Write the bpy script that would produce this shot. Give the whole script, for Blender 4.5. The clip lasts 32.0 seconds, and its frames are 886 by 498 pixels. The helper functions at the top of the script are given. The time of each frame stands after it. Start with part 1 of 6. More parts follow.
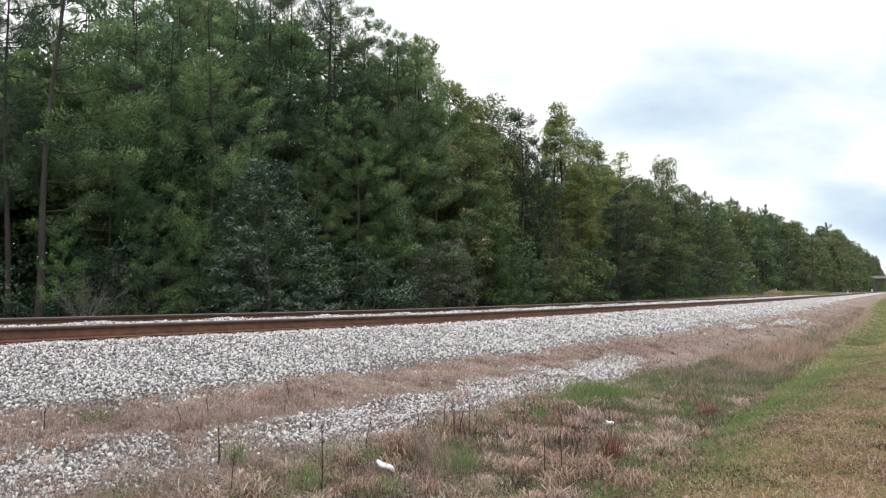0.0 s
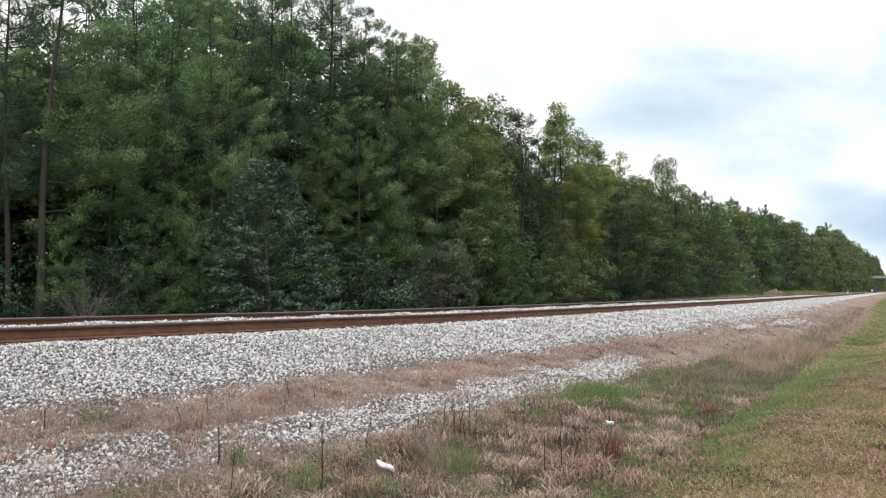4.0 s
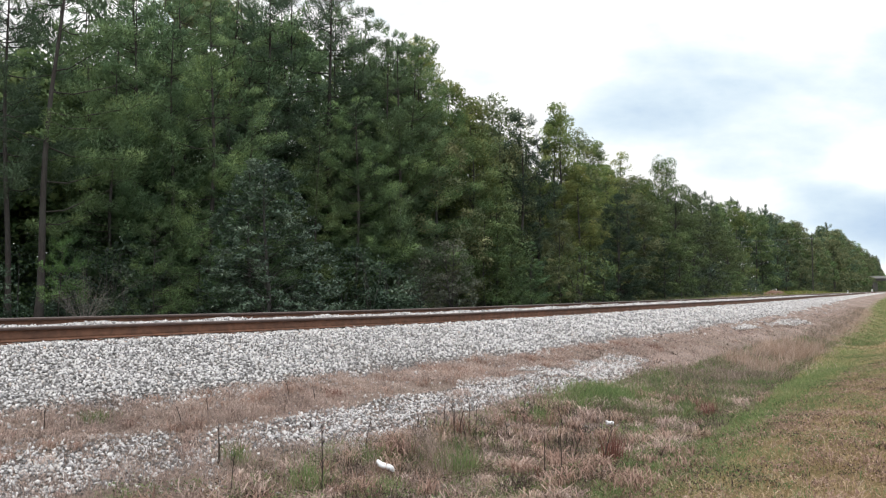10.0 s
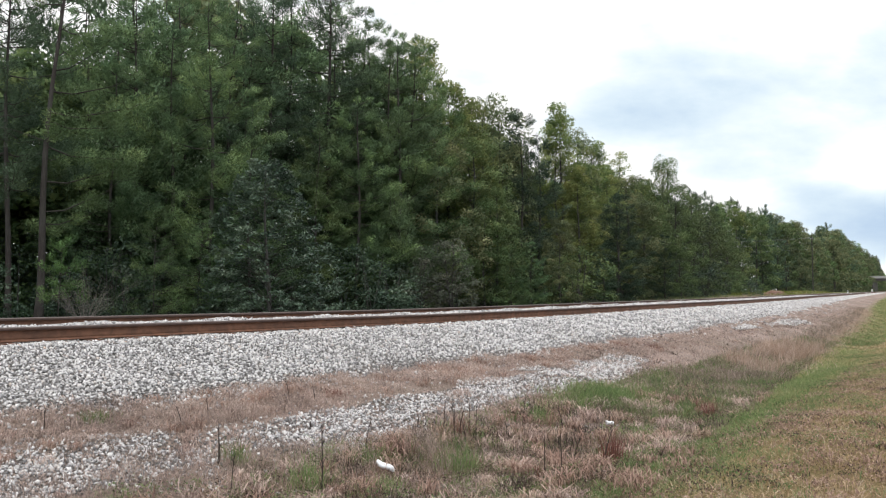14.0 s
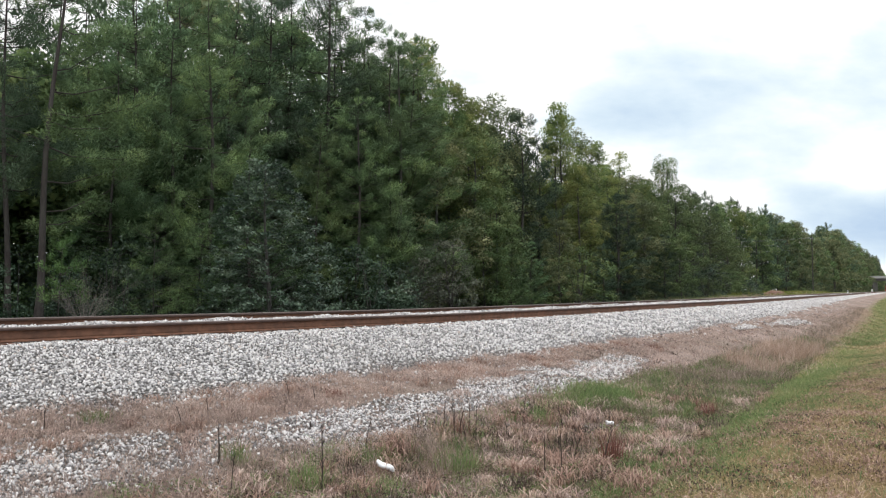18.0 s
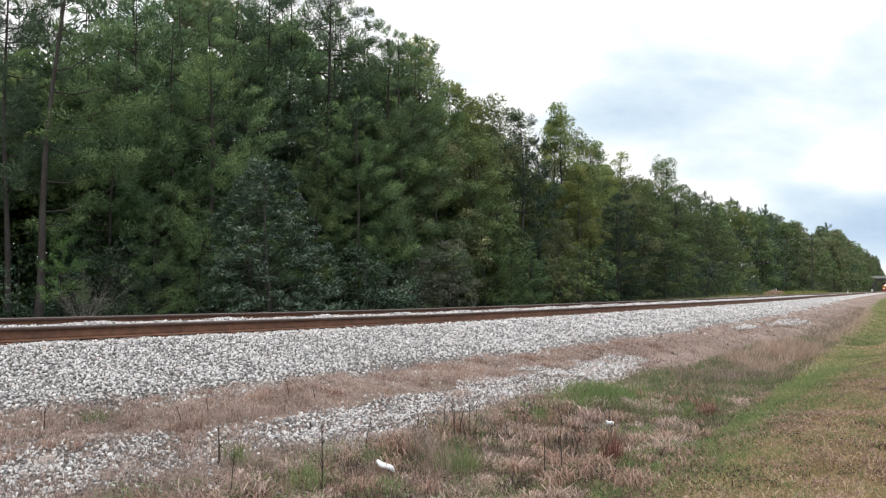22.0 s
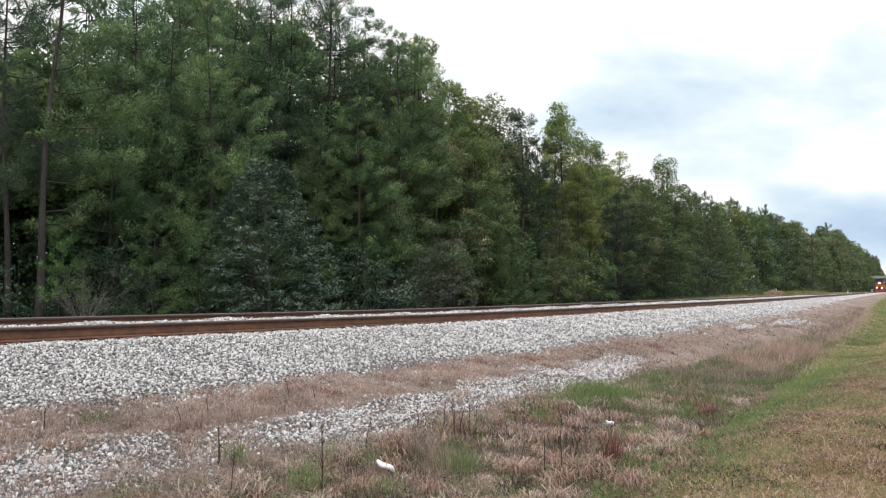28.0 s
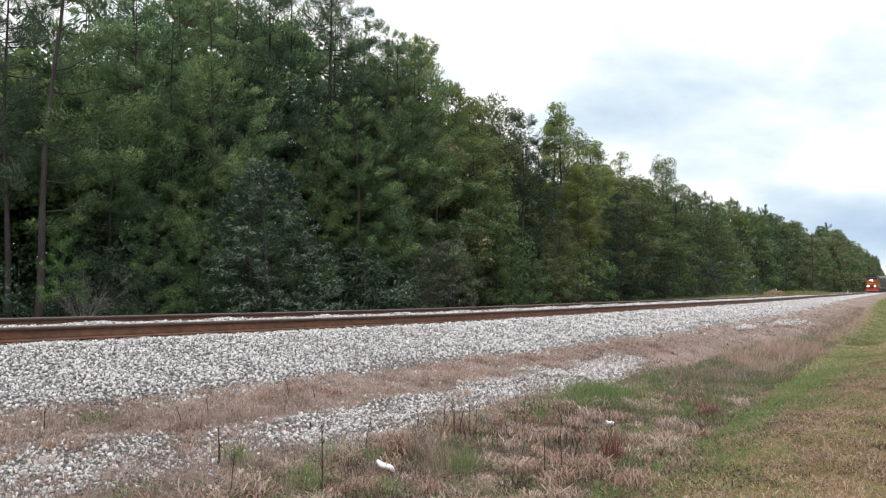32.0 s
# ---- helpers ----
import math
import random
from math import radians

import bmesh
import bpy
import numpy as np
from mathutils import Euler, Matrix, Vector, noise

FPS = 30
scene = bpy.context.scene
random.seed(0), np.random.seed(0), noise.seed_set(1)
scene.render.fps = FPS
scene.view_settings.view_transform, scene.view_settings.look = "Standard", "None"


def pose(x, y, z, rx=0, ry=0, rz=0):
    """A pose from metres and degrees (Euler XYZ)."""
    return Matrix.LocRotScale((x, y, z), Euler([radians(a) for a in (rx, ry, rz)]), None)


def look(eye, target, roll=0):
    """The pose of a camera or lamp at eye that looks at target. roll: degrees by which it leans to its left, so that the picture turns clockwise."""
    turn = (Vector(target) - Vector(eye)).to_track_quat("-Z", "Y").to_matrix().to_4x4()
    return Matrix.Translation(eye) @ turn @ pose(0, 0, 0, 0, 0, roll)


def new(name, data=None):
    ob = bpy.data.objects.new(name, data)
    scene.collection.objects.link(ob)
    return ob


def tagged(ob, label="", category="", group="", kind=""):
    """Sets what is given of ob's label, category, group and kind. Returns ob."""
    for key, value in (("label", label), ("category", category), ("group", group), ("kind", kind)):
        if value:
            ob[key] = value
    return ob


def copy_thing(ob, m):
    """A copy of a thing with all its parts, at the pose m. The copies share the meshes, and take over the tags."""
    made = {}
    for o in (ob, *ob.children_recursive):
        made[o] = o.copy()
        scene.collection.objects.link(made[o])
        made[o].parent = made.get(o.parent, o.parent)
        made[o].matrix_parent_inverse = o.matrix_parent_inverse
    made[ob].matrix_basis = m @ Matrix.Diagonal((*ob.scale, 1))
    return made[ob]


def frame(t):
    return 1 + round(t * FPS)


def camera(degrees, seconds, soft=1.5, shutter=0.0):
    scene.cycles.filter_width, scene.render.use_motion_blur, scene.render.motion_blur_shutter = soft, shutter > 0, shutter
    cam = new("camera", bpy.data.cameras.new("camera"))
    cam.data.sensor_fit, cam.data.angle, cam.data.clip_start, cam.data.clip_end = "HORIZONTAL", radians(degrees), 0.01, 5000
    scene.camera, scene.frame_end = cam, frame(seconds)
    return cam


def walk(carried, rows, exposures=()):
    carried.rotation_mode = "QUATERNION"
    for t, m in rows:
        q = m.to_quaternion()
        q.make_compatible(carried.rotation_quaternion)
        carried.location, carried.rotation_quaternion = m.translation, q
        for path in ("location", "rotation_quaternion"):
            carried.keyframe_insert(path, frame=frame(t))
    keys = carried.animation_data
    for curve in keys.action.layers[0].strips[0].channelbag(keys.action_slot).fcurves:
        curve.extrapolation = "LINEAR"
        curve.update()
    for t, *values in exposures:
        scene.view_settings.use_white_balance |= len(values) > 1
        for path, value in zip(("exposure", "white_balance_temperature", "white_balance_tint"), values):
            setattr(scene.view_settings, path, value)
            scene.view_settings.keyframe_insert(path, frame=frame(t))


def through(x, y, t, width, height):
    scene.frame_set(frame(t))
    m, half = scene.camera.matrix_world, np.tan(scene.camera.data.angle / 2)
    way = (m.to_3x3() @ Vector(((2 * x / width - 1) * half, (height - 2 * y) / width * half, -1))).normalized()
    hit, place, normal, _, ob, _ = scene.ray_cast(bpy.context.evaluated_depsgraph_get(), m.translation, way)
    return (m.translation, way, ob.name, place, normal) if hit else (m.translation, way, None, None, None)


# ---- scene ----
# ---------------------------------------------------------------- camera
EYE_Z = 1.5
PITCH = 93.12
cam = camera(60.0, 32.0, soft=1.2)
# a still tripod, nudged once between 6.4 and 10 s
NUDGE = [(0, 0, 0), (4, 0, 0), (6.2, 0, 0), (6.4, 0, 0.04), (6.5, 0.05, 0.18), (6.6, 0.13, 0.20), (6.8, 0.23, 0.18), (7.0, 0.34, 0.16), (7.2, 0.37, 0.08), (7.5, 0.32, 0),
         (8.0, 0.255, 0), (8.5, 0.185, 0), (9.0, 0.12, 0), (9.5, 0.06, 0), (10.0, 0, 0), (10.5, 0, 0), (20, 0, 0), (32, 0, 0)]
walk(cam, [(t, pose(0, 0, EYE_Z, PITCH + d, lean, 0)) for t, d, lean in NUDGE])

# ---------------------------------------------------------------- light
SUN_EL, SUN_AZ = 70.0, 205.0     # high behind the observer, veiled by cloud
world = bpy.data.worlds.new("overcast_sky")
scene.world = world
world.use_nodes = True
wn, wl = world.node_tree.nodes, world.node_tree.links
wn.clear()
sky = wn.new("ShaderNodeTexSky")
sky.sky_type = "NISHITA"
sky.sun_disc = False
sky.sun_elevation, sky.sun_rotation = radians(SUN_EL), radians(SUN_AZ)
sky.dust_density = 2.0
bg_blue = wn.new("ShaderNodeBackground")
bg_blue.inputs["Strength"].default_value = 0.08
bg_cloud = wn.new("ShaderNodeBackground")
bg_cloud.inputs["Color"].default_value = (0.93, 0.96, 1.0, 1)
bg_cloud.inputs["Strength"].default_value = 1.05
addsh = wn.new("ShaderNodeAddShader")
wout = wn.new("ShaderNodeOutputWorld")
wl.new(sky.outputs[0], bg_blue.inputs["Color"])
wl.new(bg_blue.outputs[0], addsh.inputs[0])
wl.new(bg_cloud.outputs[0], addsh.inputs[1])
wl.new(addsh.outputs[0], wout.inputs[0])

sun = new("sun", bpy.data.lights.new("sun", "SUN"))
sun.data.energy, sun.data.angle, sun.data.color = 1.7, radians(40), (1.0, 0.96, 0.9)
_az, _el = radians(SUN_AZ), radians(SUN_EL)
_dir = Vector((math.sin(_az) * math.cos(_el), math.cos(_az) * math.cos(_el), math.sin(_el)))
sun.matrix_world = look(_dir * 100, (0, 0, 0))
scene.view_settings.exposure = 0.0

rng = np.random.default_rng(7)


# ---------------------------------------------------------------- materials
def material(name, build, rough=0.8, metal=0.0, spec=0.3):
    m = bpy.data.materials.new(name)
    m.use_nodes = True
    nt = m.node_tree
    p = nt.nodes["Principled BSDF"]
    p.inputs["Roughness"].default_value = rough
    p.inputs["Metallic"].default_value = metal
    p.inputs["Specular IOR Level"].default_value = spec
    build(nt, p)
    return m


def node(nt, kind, **values):
    n = nt.nodes.new(kind)
    for k, v in values.items():
        n.inputs[k.replace("_", " ")].default_value = v
    return n


def ramp(nt, fac, stops):
    r = nt.nodes.new("ShaderNodeValToRGB")
    e = r.color_ramp.elements
    while len(e) < len(stops):
        e.new(0.5)
    for el, (pos, col) in zip(e, stops):
        el.position, el.color = pos, (*col, 1)
    nt.links.new(fac, r.inputs[0])
    return r.outputs[0]


def mix(nt, fac, a, b, mode="MIX"):
    m = nt.nodes.new("ShaderNodeMix")
    m.data_type, m.blend_type = "RGBA", mode
    for i, v in ((0, fac), (6, a), (7, b)):
        if isinstance(v, (int, float)):
            m.inputs[i].default_value = v
        elif isinstance(v, tuple):
            m.inputs[i].default_value = (*v, 1)
        else:
            nt.links.new(v, m.inputs[i])
    return m.outputs[2]


def noise_of(nt, scale, detail=4, vec=None, rough=0.6):
    n = node(nt, "ShaderNodeTexNoise", Scale=scale, Detail=detail, Roughness=rough)
    if vec is not None:
        nt.links.new(vec, n.inputs["Vector"])
    return n.outputs[0]


def world_pos(nt):
    return nt.nodes.new("ShaderNodeNewGeometry").outputs["Position"]


def island(nt):
    return nt.nodes.new("ShaderNodeNewGeometry").outputs["Random Per Island"]


def per_object(nt):
    return nt.nodes.new("ShaderNodeObjectInfo").outputs["Random"]


def bump(nt, p, height, strength, distance):
    b = node(nt, "ShaderNodeBump", Strength=strength, Distance=distance)
    nt.links.new(height, b.inputs["Height"])
    nt.links.new(b.outputs[0], p.inputs["Normal"])


def paint(name, col, rough=0.5, metal=0.0, spread=0.15, scale=6.0, grime=(0.08, 0.07, 0.06), dirt=0.3):
    """Painted or bare hard surface with mottling and grime."""
    def build(nt, p):
        vec = nt.nodes.new("ShaderNodeTexCoord").outputs["Object"]
        n1, n2 = noise_of(nt, scale, 6, vec), noise_of(nt, scale * 0.2, 3, vec)
        dark, light = tuple(c * (1 - spread) for c in col), tuple(min(1, c * (1 + spread)) for c in col)
        base = ramp(nt, n1, [(0.3, dark), (0.7, light)])
        mask = ramp(nt, n2, [(0.45, (0, 0, 0)), (0.75, (dirt, dirt, dirt))])
        nt.links.new(mix(nt, mask, base, grime), p.inputs["Base Color"])
        bump(nt, p, n1, 0.15, 0.01)
    return material(name, build, rough, metal)


def leaf_material(name, cols, rough=0.6, spec=0.3, through=0.25, vary=0.16):
    """Foliage: hue varies leaf by leaf and tree by tree, with some light passing through."""
    m = bpy.data.materials.new(name)
    m.use_nodes = True
    nt = m.node_tree
    p = nt.nodes["Principled BSDF"]
    p.inputs["Roughness"].default_value, p.inputs["Specular IOR Level"].default_value = rough, spec
    isl = island(nt)
    big = noise_of(nt, 0.75, 2, world_pos(nt))
    fac = nt.nodes.new("ShaderNodeMath")
    fac.operation = "MULTIPLY_ADD"
    nt.links.new(big, fac.inputs[0])
    fac.inputs[1].default_value = 2.1
    sc = nt.nodes.new("ShaderNodeMath")
    sc.operation = "MULTIPLY_ADD"
    nt.links.new(isl, sc.inputs[0])
    sc.inputs[1].default_value, sc.inputs[2].default_value = vary, -0.53 - vary / 2
    nt.links.new(sc.outputs[0], fac.inputs[2])
    n = len(cols)
    c = ramp(nt, fac.outputs[0], [(0.1 + 0.8 * i / (n - 1), col) for i, col in enumerate(cols)])
    hsv = nt.nodes.new("ShaderNodeHueSaturation")
    vr = nt.nodes.new("ShaderNodeMapRange")
    nt.links.new(per_object(nt), vr.inputs[0])
    vr.inputs[3].default_value, vr.inputs[4].default_value = 0.78, 1.24
    nt.links.new(vr.outputs[0], hsv.inputs["Value"])
    # each tree leans a little to yellow or to blue green
    turn = nt.nodes.new("ShaderNodeMath")
    turn.operation = "PINGPONG"
    nt.links.new(per_object(nt), turn.inputs[0])
    turn.inputs[1].default_value = 0.13
    hr = nt.nodes.new("ShaderNodeMapRange")
    hr.inputs[2].default_value = 0.13
    hr.inputs[3].default_value, hr.inputs[4].default_value = 0.488, 0.512
    nt.links.new(turn.outputs[0], hr.inputs[0])
    nt.links.new(hr.outputs[0], hsv.inputs["Hue"])
    nt.links.new(c, hsv.inputs["Color"])
    nt.links.new(hsv.outputs[0], p.inputs["Base Color"])
    tr = nt.nodes.new("ShaderNodeBsdfTranslucent")
    nt.links.new(hsv.outputs[0], tr.inputs["Color"])
    ms = nt.nodes.new("ShaderNodeMixShader")
    ms.inputs[0].default_value = through
    nt.links.new(p.outputs[0], ms.inputs[1])
    nt.links.new(tr.outputs[0], ms.inputs[2])
    nt.links.new(ms.outputs[0], nt.nodes["Material Output"].inputs[0])
    return m


def bark_material(name, dark, light):
    def build(nt, p):
        vec = nt.nodes.new("ShaderNodeTexCoord").outputs["Object"]
        mp = nt.nodes.new("ShaderNodeMapping")
        mp.inputs["Scale"].default_value = (9, 9, 1.6)
        nt.links.new(vec, mp.inputs[0])
        n = noise_of(nt, 2.0, 6, mp.outputs[0], 0.7)
        big = noise_of(nt, 0.5, 2, vec)
        c = ramp(nt, n, [(0.3, dark), (0.7, light)])
        nt.links.new(mix(nt, ramp(nt, big, [(0.4, (0, 0, 0)), (0.8, (0.5, 0.5, 0.5))]), c, (0.11, 0.115, 0.10)), p.inputs["Base Color"])
        bump(nt, p, n, 0.8, 0.03)
    return material(name, build, 0.95)


def blade_material(name, cols, through=0.4):
    """Grass and weeds: each blade its own shade, patches at two scales."""
    m = bpy.data.materials.new(name)
    m.use_nodes = True
    nt = m.node_tree
    p = nt.nodes["Principled BSDF"]
    p.inputs["Roughness"].default_value, p.inputs["Specular IOR Level"].default_value = 0.75, 0.2
    fac = nt.nodes.new("ShaderNodeMath")
    fac.operation = "MULTIPLY_ADD"
    nt.links.new(island(nt), fac.inputs[0])
    fac.inputs[1].default_value = 0.75
    sub = nt.nodes.new("ShaderNodeMath")
    sub.operation = "MULTIPLY_ADD"
    nt.links.new(noise_of(nt, 1.3, 3, world_pos(nt)), sub.inputs[0])
    sub.inputs[1].default_value, sub.inputs[2].default_value = 1.1, -0.42
    nt.links.new(sub.outputs[0], fac.inputs[2])
    n = len(cols)
    c = ramp(nt, fac.outputs[0], [(i / (n - 1), col) for i, col in enumerate(cols)])
    nt.links.new(c, p.inputs["Base Color"])
    tr = nt.nodes.new("ShaderNodeBsdfTranslucent")
    nt.links.new(c, tr.inputs["Color"])
    ms = nt.nodes.new("ShaderNodeMixShader")
    ms.inputs[0].default_value = through
    nt.links.new(p.outputs[0], ms.inputs[1])
    nt.links.new(tr.outputs[0], ms.inputs[2])
    nt.links.new(ms.outputs[0], nt.nodes["Material Output"].inputs[0])
    return m


def stone_material(name, piece, stain=None):
    def build(nt, p):
        pos = world_pos(nt)
        r = piece(nt)
        c = ramp(nt, r, [(0.0, (0.08, 0.075, 0.072)), (0.16, (0.26, 0.25, 0.24)), (0.45, (0.56, 0.535, 0.51)), (0.85, (0.79, 0.76, 0.73)), (0.95, (0.70, 0.66, 0.62)), (1.0, (0.50, 0.41, 0.34))])
        g = noise_of(nt, 60, 4, pos)
        c = mix(nt, 0.25, c, ramp(nt, g, [(0.3, (0.25, 0.24, 0.235)), (0.7, (0.70, 0.68, 0.66))]))
        big = noise_of(nt, 0.8, 3, pos)
        c = mix(nt, ramp(nt, big, [(0.5, (0, 0, 0)), (0.8, (0.3, 0.3, 0.3))]), c, (0.30, 0.27, 0.24))
        if stain:
            c = mix(nt, 0.65, c, stain)
        nt.links.new(c, p.inputs["Base Color"])
        bump(nt, p, g, 0.3, 0.004)
    return material(name, build, 0.9)


M_STONE = stone_material("crushed_stone", island)
M_STONE_RUST = stone_material("rust_stained_stone", island, (0.52, 0.34, 0.22))
# dark tone that paints the shade in the gaps of spilled stones
M_STONE_CHIP = paint("gap_shade_chips", (0.17, 0.155, 0.145), 0.95, 0, 0.5, 40, (0.06, 0.055, 0.05), 0.6)
M_STONE_PIECE = stone_material("crushed_stone_piece", per_object)
M_RAIL = paint("rusted_rail_steel", (0.150, 0.072, 0.042), 0.75, 0.1, 0.35, 9, (0.05, 0.032, 0.024), 0.6)
M_RAILSIDE = paint("dull_rail_head", (0.095, 0.062, 0.052), 0.65, 0.2, 0.25, 9, (0.09, 0.06, 0.045), 0.5)
M_RAILTOP = paint("worn_rail_top", (0.165, 0.135, 0.12), 0.5, 0.5, 0.2, 5, (0.12, 0.09, 0.07), 0.5)
M_TIE = bark_material("weathered_tie_wood", (0.06, 0.05, 0.045), (0.17, 0.14, 0.12))
M_BARK_PINE = bark_material("pine_bark", (0.022, 0.018, 0.016), (0.066, 0.054, 0.048))
M_BARK_GREY = bark_material("grey_bark", (0.03, 0.027, 0.024), (0.085, 0.078, 0.07))
M_TWIG = bark_material("bare_twig_bark", (0.13, 0.115, 0.10), (0.25, 0.225, 0.195))
M_PINE = leaf_material("pine_needles", [(0.054, 0.090, 0.042), (0.102, 0.162, 0.070), (0.165, 0.250, 0.102), (0.240, 0.332, 0.132)], 0.75, 0.15, 0.2, 0.06)
M_PINE_YOUNG = leaf_material("fresh_pine_needles", [(0.060, 0.120, 0.042), (0.105, 0.195, 0.066), (0.160, 0.280, 0.095), (0.220, 0.350, 0.120)], 0.75, 0.15, 0.3, 0.06)
M_PINE_DARK = leaf_material("shaded_pine_needles", [(0.074, 0.121, 0.064), (0.135, 0.213, 0.105), (0.213, 0.313, 0.145)], 0.75, 0.15, 0.2, 0.06)
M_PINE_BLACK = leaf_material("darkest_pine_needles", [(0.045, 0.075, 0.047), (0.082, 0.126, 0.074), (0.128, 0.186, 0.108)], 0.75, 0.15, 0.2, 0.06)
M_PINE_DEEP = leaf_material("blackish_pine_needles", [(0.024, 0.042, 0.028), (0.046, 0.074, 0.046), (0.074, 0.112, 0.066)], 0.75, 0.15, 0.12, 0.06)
M_OAK = leaf_material("broad_leaves", [(0.066, 0.104, 0.046), (0.107, 0.166, 0.067), (0.160, 0.224, 0.087), (0.210, 0.260, 0.106)], 0.7, 0.18, 0.32)
M_OAK_DULL = leaf_material("dull_olive_broad_leaves", [(0.058, 0.084, 0.040), (0.094, 0.130, 0.058), (0.138, 0.178, 0.075), (0.182, 0.212, 0.092)], 0.7, 0.18, 0.32)
M_OLIVE = leaf_material("olive_leaves", [(0.083, 0.110, 0.060), (0.134, 0.168, 0.085), (0.199, 0.226, 0.110), (0.269, 0.276, 0.137)], 0.7, 0.18, 0.32)
M_GUM = leaf_material("turning_leaves", [(0.095, 0.139, 0.056), (0.159, 0.211, 0.074), (0.230, 0.276, 0.094), (0.302, 0.314, 0.112)], 0.7, 0.18, 0.5)
M_HOLLY = leaf_material("glossy_dark_leaves", [(0.016, 0.034, 0.019), (0.030, 0.058, 0.032), (0.052, 0.088, 0.050), (0.100, 0.140, 0.085)], 0.48, 0.35, 0.12)
M_GLOSSY = leaf_material("glossy_evergreen_leaves", [(0.018, 0.040, 0.022), (0.042, 0.080, 0.046), (0.095, 0.150, 0.092), (0.190, 0.255, 0.165)], 0.36, 0.6, 0.12)
M_GREYLEAF = leaf_material("dull_grey_leaves", [(0.050, 0.066, 0.044), (0.084, 0.100, 0.068), (0.120, 0.130, 0.092), (0.150, 0.150, 0.105)], 0.5, 0.4, 0.2)
M_RUST = leaf_material("brown_turning_leaves", [(0.07, 0.055, 0.025), (0.12, 0.085, 0.035), (0.17, 0.12, 0.05)], 0.6, 0.3, 0.25)
M_DRY = blade_material("dry_weeds", [(0.19, 0.146, 0.126), (0.36, 0.28, 0.238), (0.50, 0.39, 0.33), (0.63, 0.515, 0.44)])
M_STRAW = blade_material("straw_grass", [(0.22, 0.15, 0.105), (0.39, 0.275, 0.20), (0.52, 0.39, 0.31), (0.66, 0.52, 0.43)])
M_GREY_WEED = blade_material("grey_green_weeds", [(0.105, 0.128, 0.058), (0.19, 0.165, 0.11), (0.29, 0.225, 0.18), (0.40, 0.305, 0.255), (0.53, 0.41, 0.35)])
M_MAUVE = blade_material("mauve_dead_grass", [(0.19, 0.138, 0.115), (0.38, 0.275, 0.235), (0.55, 0.42, 0.355), (0.70, 0.57, 0.485)])
M_TAN = blade_material("tan_mown_grass", [(0.13, 0.135, 0.046), (0.25, 0.195, 0.098), (0.38, 0.275, 0.155), (0.48, 0.355, 0.225), (0.58, 0.475, 0.345)], 0.2)
M_GREEN = blade_material("green_grass", [(0.104, 0.162, 0.055), (0.156, 0.229, 0.084), (0.236, 0.308, 0.125), (0.355, 0.375, 0.191)])
M_LAWN = blade_material("mown_grass", [(0.085, 0.131, 0.050), (0.136, 0.195, 0.074), (0.184, 0.234, 0.096), (0.243, 0.260, 0.130), (0.359, 0.300, 0.192)], 0.35)
M_RED = blade_material("red_stalks", [(0.107, 0.051, 0.041), (0.203, 0.086, 0.065), (0.289, 0.147, 0.111)])
M_DARKWEED = blade_material("dark_dead_weeds", [(0.045, 0.035, 0.028), (0.09, 0.068, 0.055), (0.15, 0.11, 0.085)])
M_RUSTY = blade_material("rusty_dead_grass", [(0.14, 0.09, 0.072), (0.28, 0.18, 0.14), (0.43, 0.29, 0.225), (0.56, 0.42, 0.335)])
M_GOLD = blade_material("yellow_weeds", [(0.09, 0.13, 0.035), (0.16, 0.19, 0.05), (0.28, 0.26, 0.06)], 0.3)
M_STALK = paint("dead_stalk", (0.055, 0.042, 0.035), 0.9)
M_CONCRETE = paint("bridge_concrete", (0.33, 0.325, 0.31), 0.85, 0, 0.12, 1.5, (0.25, 0.24, 0.22), 0.4)
M_GIRDER = paint("weathered_girder", (0.10, 0.095, 0.09), 0.7, 0, 0.2, 2)
M_WHITE = paint("white_paint", (0.78, 0.78, 0.76), 0.5, 0, 0.06, 8)
M_LITTER = paint("white_plastic_foam", (0.82, 0.83, 0.83), 0.4, 0, 0.05, 20, (0.6, 0.58, 0.55), 0.25)
M_POLE = bark_material("pole_wood", (0.028, 0.026, 0.022), (0.065, 0.058, 0.05))
M_WIRE = paint("aluminium_wire", (0.36, 0.37, 0.37), 0.6, 0.3)
M_DIRT = paint("red_clay", (0.17, 0.10, 0.065), 0.95, 0, 0.3, 4)


# ---------------------------------------------------------------- mesh helpers
def mesh_of(name, verts, faces, mats=(), smooth=False, normals=None):
    """A mesh from arrays; faces all with the same number of corners; normals: one a corner point, for soft foliage."""
    verts, faces = np.asarray(verts, float), np.asarray(faces, int)
    me = bpy.data.meshes.new(name)
    k = faces.shape[1]
    me.vertices.add(len(verts))
    me.vertices.foreach_set("co", verts.ravel())
    me.loops.add(faces.size)
    me.loops.foreach_set("vertex_index", faces.ravel())
    me.polygons.add(len(faces))
    me.polygons.foreach_set("loop_start", np.arange(0, faces.size, k))
    me.update(calc_edges=True)
    if smooth:
        me.polygons.foreach_set("use_smooth", np.ones(len(faces), bool))
    if normals is not None:
        me.polygons.foreach_set("use_smooth", np.ones(len(faces), bool))
        me.normals_split_custom_set_from_vertices(normals)
    for m in mats:
        me.materials.append(m)
    return me


